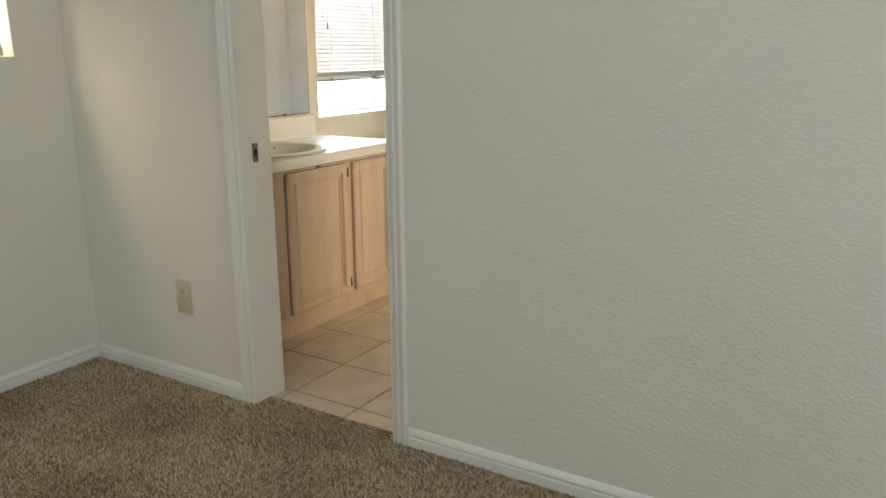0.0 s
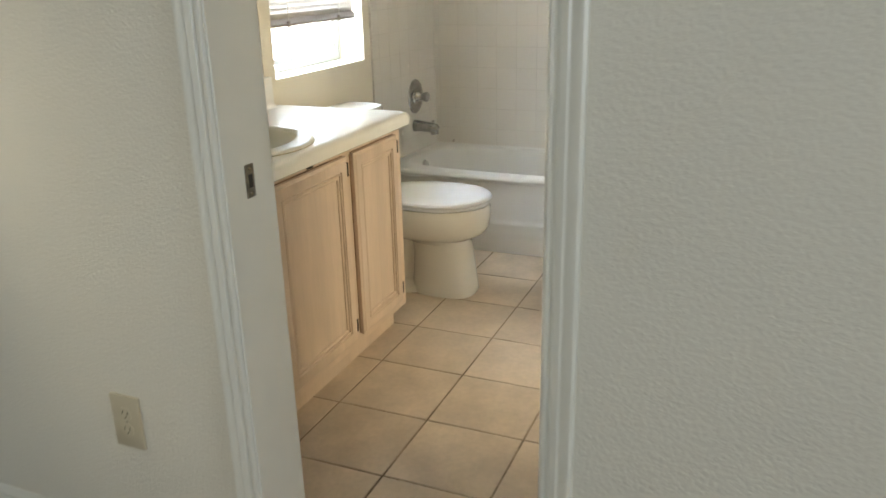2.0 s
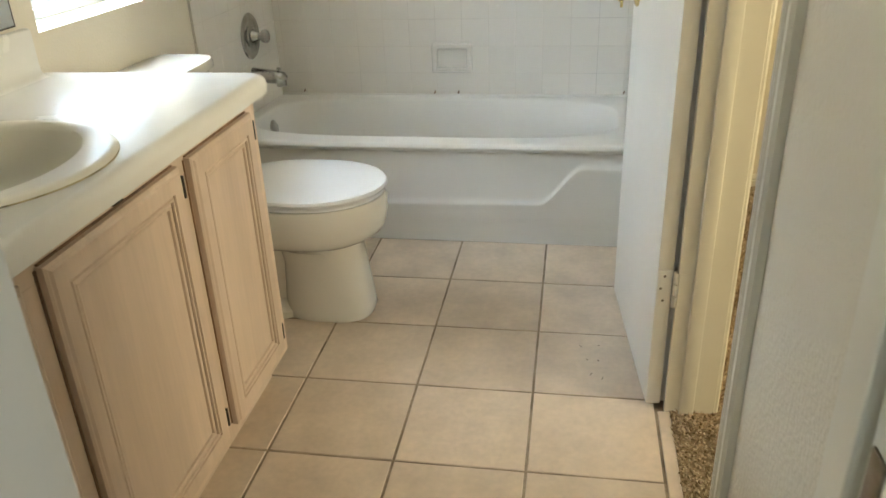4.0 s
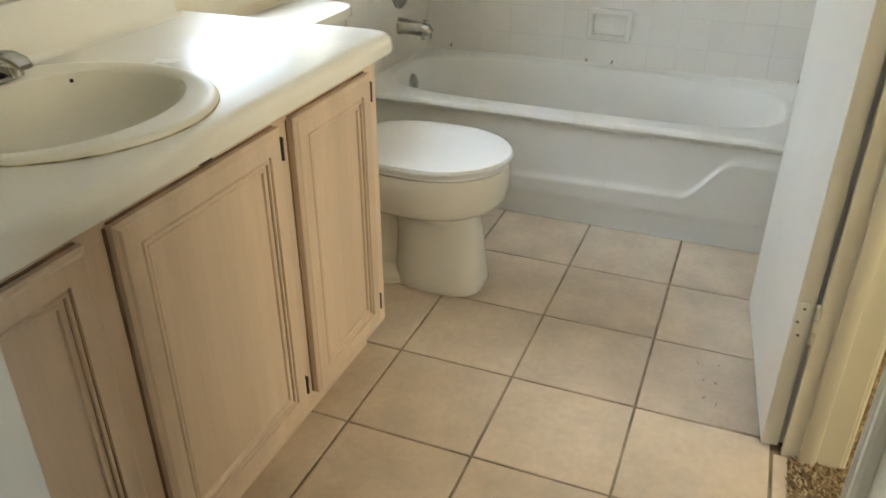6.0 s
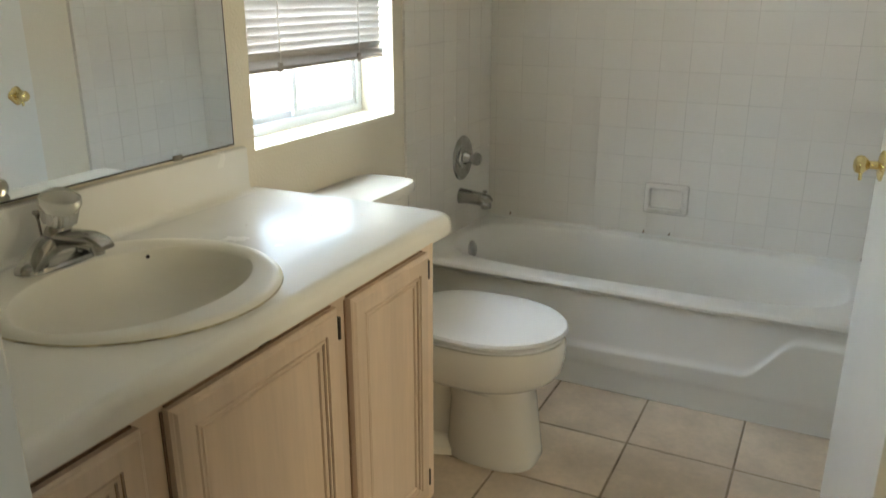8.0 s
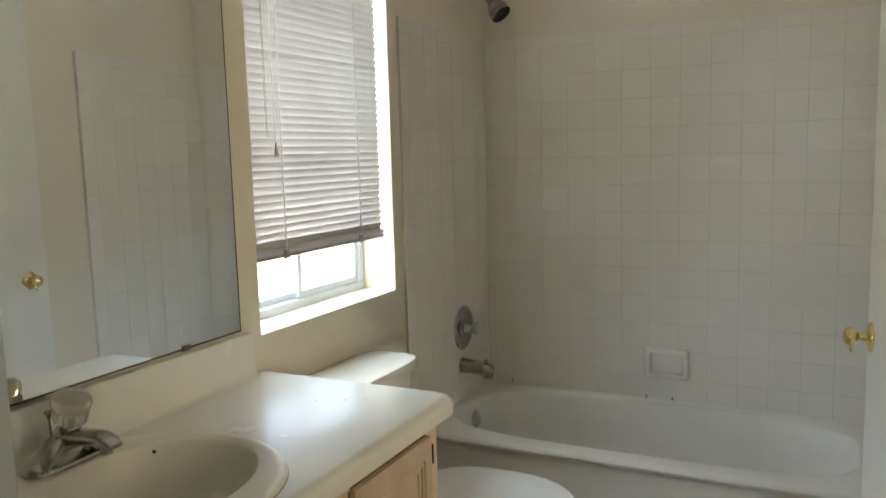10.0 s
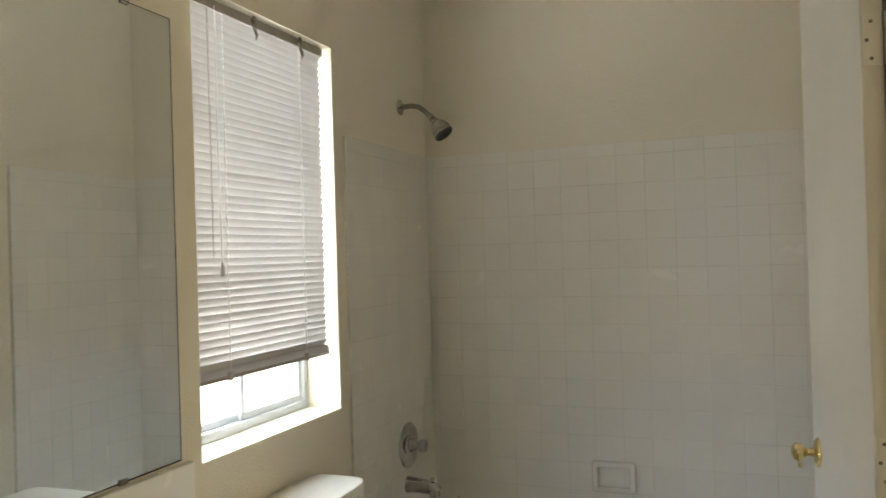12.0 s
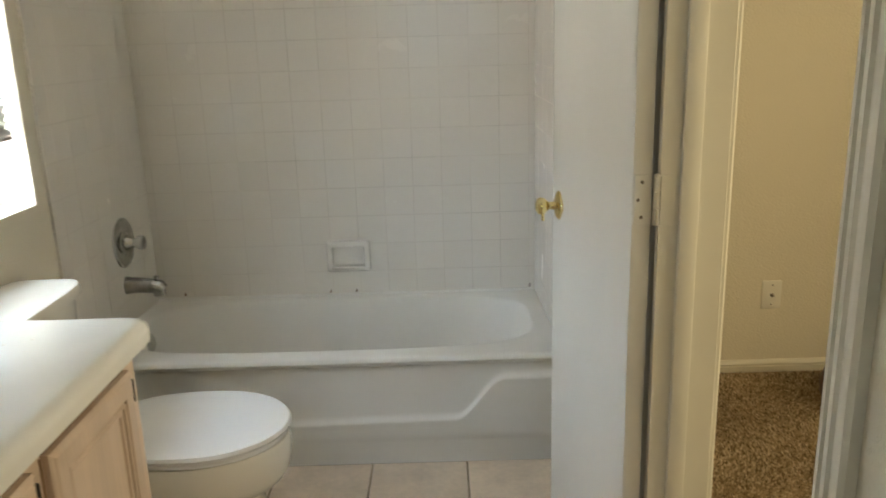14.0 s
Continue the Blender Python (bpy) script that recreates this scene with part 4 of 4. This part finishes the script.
# ---- carpets: pile as tufts ----
def carpet(name, x0, x1, y0, y1, tuft, step, label):
    c = structure(name, box(x0, x1, y0, y1, -0.012, 0.003), CARPET, label, "carpet")
    tx0, tx1, ty0, ty1 = tuft
    nx, ny = int((tx1 - tx0) / step), int((ty1 - ty0) / step)
    rng = np.random.default_rng(5)
    gx, gy = np.meshgrid(tx0 + (np.arange(nx) + 0.5) * step, ty0 + (np.arange(ny) + 0.5) * step)
    n = gx.size
    px = gx.ravel() + rng.uniform(-0.5, 0.5, n) * step
    py = gy.ravel() + rng.uniform(-0.5, 0.5, n) * step
    lean = rng.normal(0, 0.0045, (n, 2)) + 0.004 * np.stack([np.sin(px * 9 + py * 5), np.cos(py * 11 - px * 4)], 1)
    hgt = rng.uniform(0.008, 0.014, n)
    ang, rad = rng.uniform(0, 6.28, n), step * 0.55
    verts = np.zeros((n, 4, 3))
    for k in range(3):
        t = ang + k * 2.094
        verts[:, k, 0], verts[:, k, 1] = px + rad * np.cos(t), py + rad * np.sin(t)
        verts[:, k, 2] = 0.002
    verts[:, 3, 0], verts[:, 3, 1], verts[:, 3, 2] = px + lean[:, 0], py + lean[:, 1], hgt
    i = np.arange(n)[:, None] * 4
    faces = np.concatenate([i + np.array([[0, 1, 3]]), i + np.array([[1, 2, 3]]), i + np.array([[2, 0, 3]])])
    me = bpy.data.meshes.new("carpet_pile")
    me.from_pydata(verts.reshape(-1, 3).tolist(), [], faces.tolist())
    me.materials.append(PILE)
    ob = new("carpet_pile", me)
    ob.parent = c
    tagged(ob, "speckled brown twisted carpet pile", kind="stuff")


PILE = mat("carpet_yarn", (0.36, 0.26, 0.165), 0.95, var=0.2, scale=6, dark=(0.25, 0.175, 0.105), spec=0.1)
nt = PILE.node_tree
geo = nt.nodes.new("ShaderNodeNewGeometry")
rp = nt.nodes.new("ShaderNodeValToRGB")
rp.color_ramp.elements[0].color, rp.color_ramp.elements[1].color = (0.17, 0.12, 0.065, 1), (0.72, 0.59, 0.41, 1)
mid = rp.color_ramp.elements.new(0.5)
mid.color = (0.46, 0.355, 0.22, 1)
nt.links.new(geo.outputs["Random Per Island"], rp.inputs[0])
nt.links.new(rp.outputs[0], nt.nodes["Principled BSDF"].inputs["Base Color"])
carpet("carpet_1", BX, 2.2, -1.37, 2.134, (BX + 0.013, -0.45, 1.0, 2.134), 0.0062, "speckled brown cut-pile bedroom carpet")
carpet("carpet_2", EX + 0.022, 0.75, PY2, NY2, (EX + 0.022, 0.15, 2.75, NY2 - 0.013), 0.0075, "brown cut-pile carpet of the side room")


# ---- tiles ----
def tile_mesh(w, h, t, name, material, bevel=0.0015):
    """A tile lying in xy, its face at z = 0."""
    rings = [[(-w / 2 + d, -h / 2 + d, z), (w / 2 - d, -h / 2 + d, z), (w / 2 - d, h / 2 - d, z), (-w / 2 + d, h / 2 - d, z)] for d, z in ((0, -t), (0, -bevel), (bevel * 0.35, -bevel * 0.35), (bevel, 0))]
    return finish(loops(rings, False, True), name, material)


cache = {}


def tile(parent, w, h, m, material, t, name="tile"):
    key = (round(w, 4), round(h, 4), material.name)
    if key not in cache:
        cache[key] = tile_mesh(w, h, t, name, material, 0.0016 if material is FTILE else 0.0007)
    ob = new(name, cache[key])
    ob.parent, ob.matrix_basis = parent, m


XS = [WX, -2.530, -2.221, -1.912, -1.602, -1.292]
YS = [2.132, 2.226, 2.529, 2.831, 3.134, 3.437, 3.739, 4.041, 4.343]
for x0, x1 in zip(XS, XS[1:]):
    for y0, y1 in zip(YS, YS[1:]):
        g = 0.0068
        tile(floor, x1 - x0 - g, y1 - y0 - g, pose((x0 + x1) / 2, (y0 + y1) / 2, random.uniform(-0.0006, 0.0004), random.uniform(-.08, .08), random.uniform(-.08, .08), 0), FTILE, 0.008)

P, G = 0.1120, 0.0015
ZS = [0.358] + [0.685 + 0.1120 * k for k in range(-2, 11)] + [1.855]
def rnd(a):
    return random.uniform(-a, a)
NXS = [TL] + [-1.322 - 0.1120 * k for k in range(13, -1, -1)] + [TR]
NXS = [x for i, x in enumerate(NXS) if i == 0 or x - NXS[i - 1] > 0.012]
for x0, x1 in zip(NXS, NXS[1:]):
    for z0, z1 in zip(ZS, ZS[1:]):
        if x1 - x0 > 0.01 and z1 - z0 > 0.01:
            tile(wall_north, x1 - x0 - G, z1 - z0 - G, pose((x0 + x1) / 2, TB + rnd(0.0002), (z0 + z1) / 2, 90 + rnd(.02), 0, rnd(.02)), WTILE, 0.003)
SYS = [4.29, 4.358] + [4.358 + P * k for k in range(1, 6)] + [TB]
for y0, y1 in zip(SYS, SYS[1:]):
    for z0, z1 in zip(ZS, ZS[1:]):
        if y1 - y0 > 0.01 and z1 - z0 > 0.01:
            tile(wall_west, y1 - y0 - G, z1 - z0 - G, pose(TL + rnd(0.0002), (y0 + y1) / 2, (z0 + z1) / 2) @ pose(0, 0, 0, 90, 0, 90) @ pose(0, 0, 0, rnd(.02), rnd(.02), 0), WTILE, 0.003)
            tile(wall_east, y1 - y0 - G, z1 - z0 - G, pose(TR + rnd(0.0002), (y0 + y1) / 2, (z0 + z1) / 2) @ pose(0, 0, 0, 90, 0, -90) @ pose(0, 0, 0, rnd(.02), rnd(.02), 0), WTILE, 0.003)
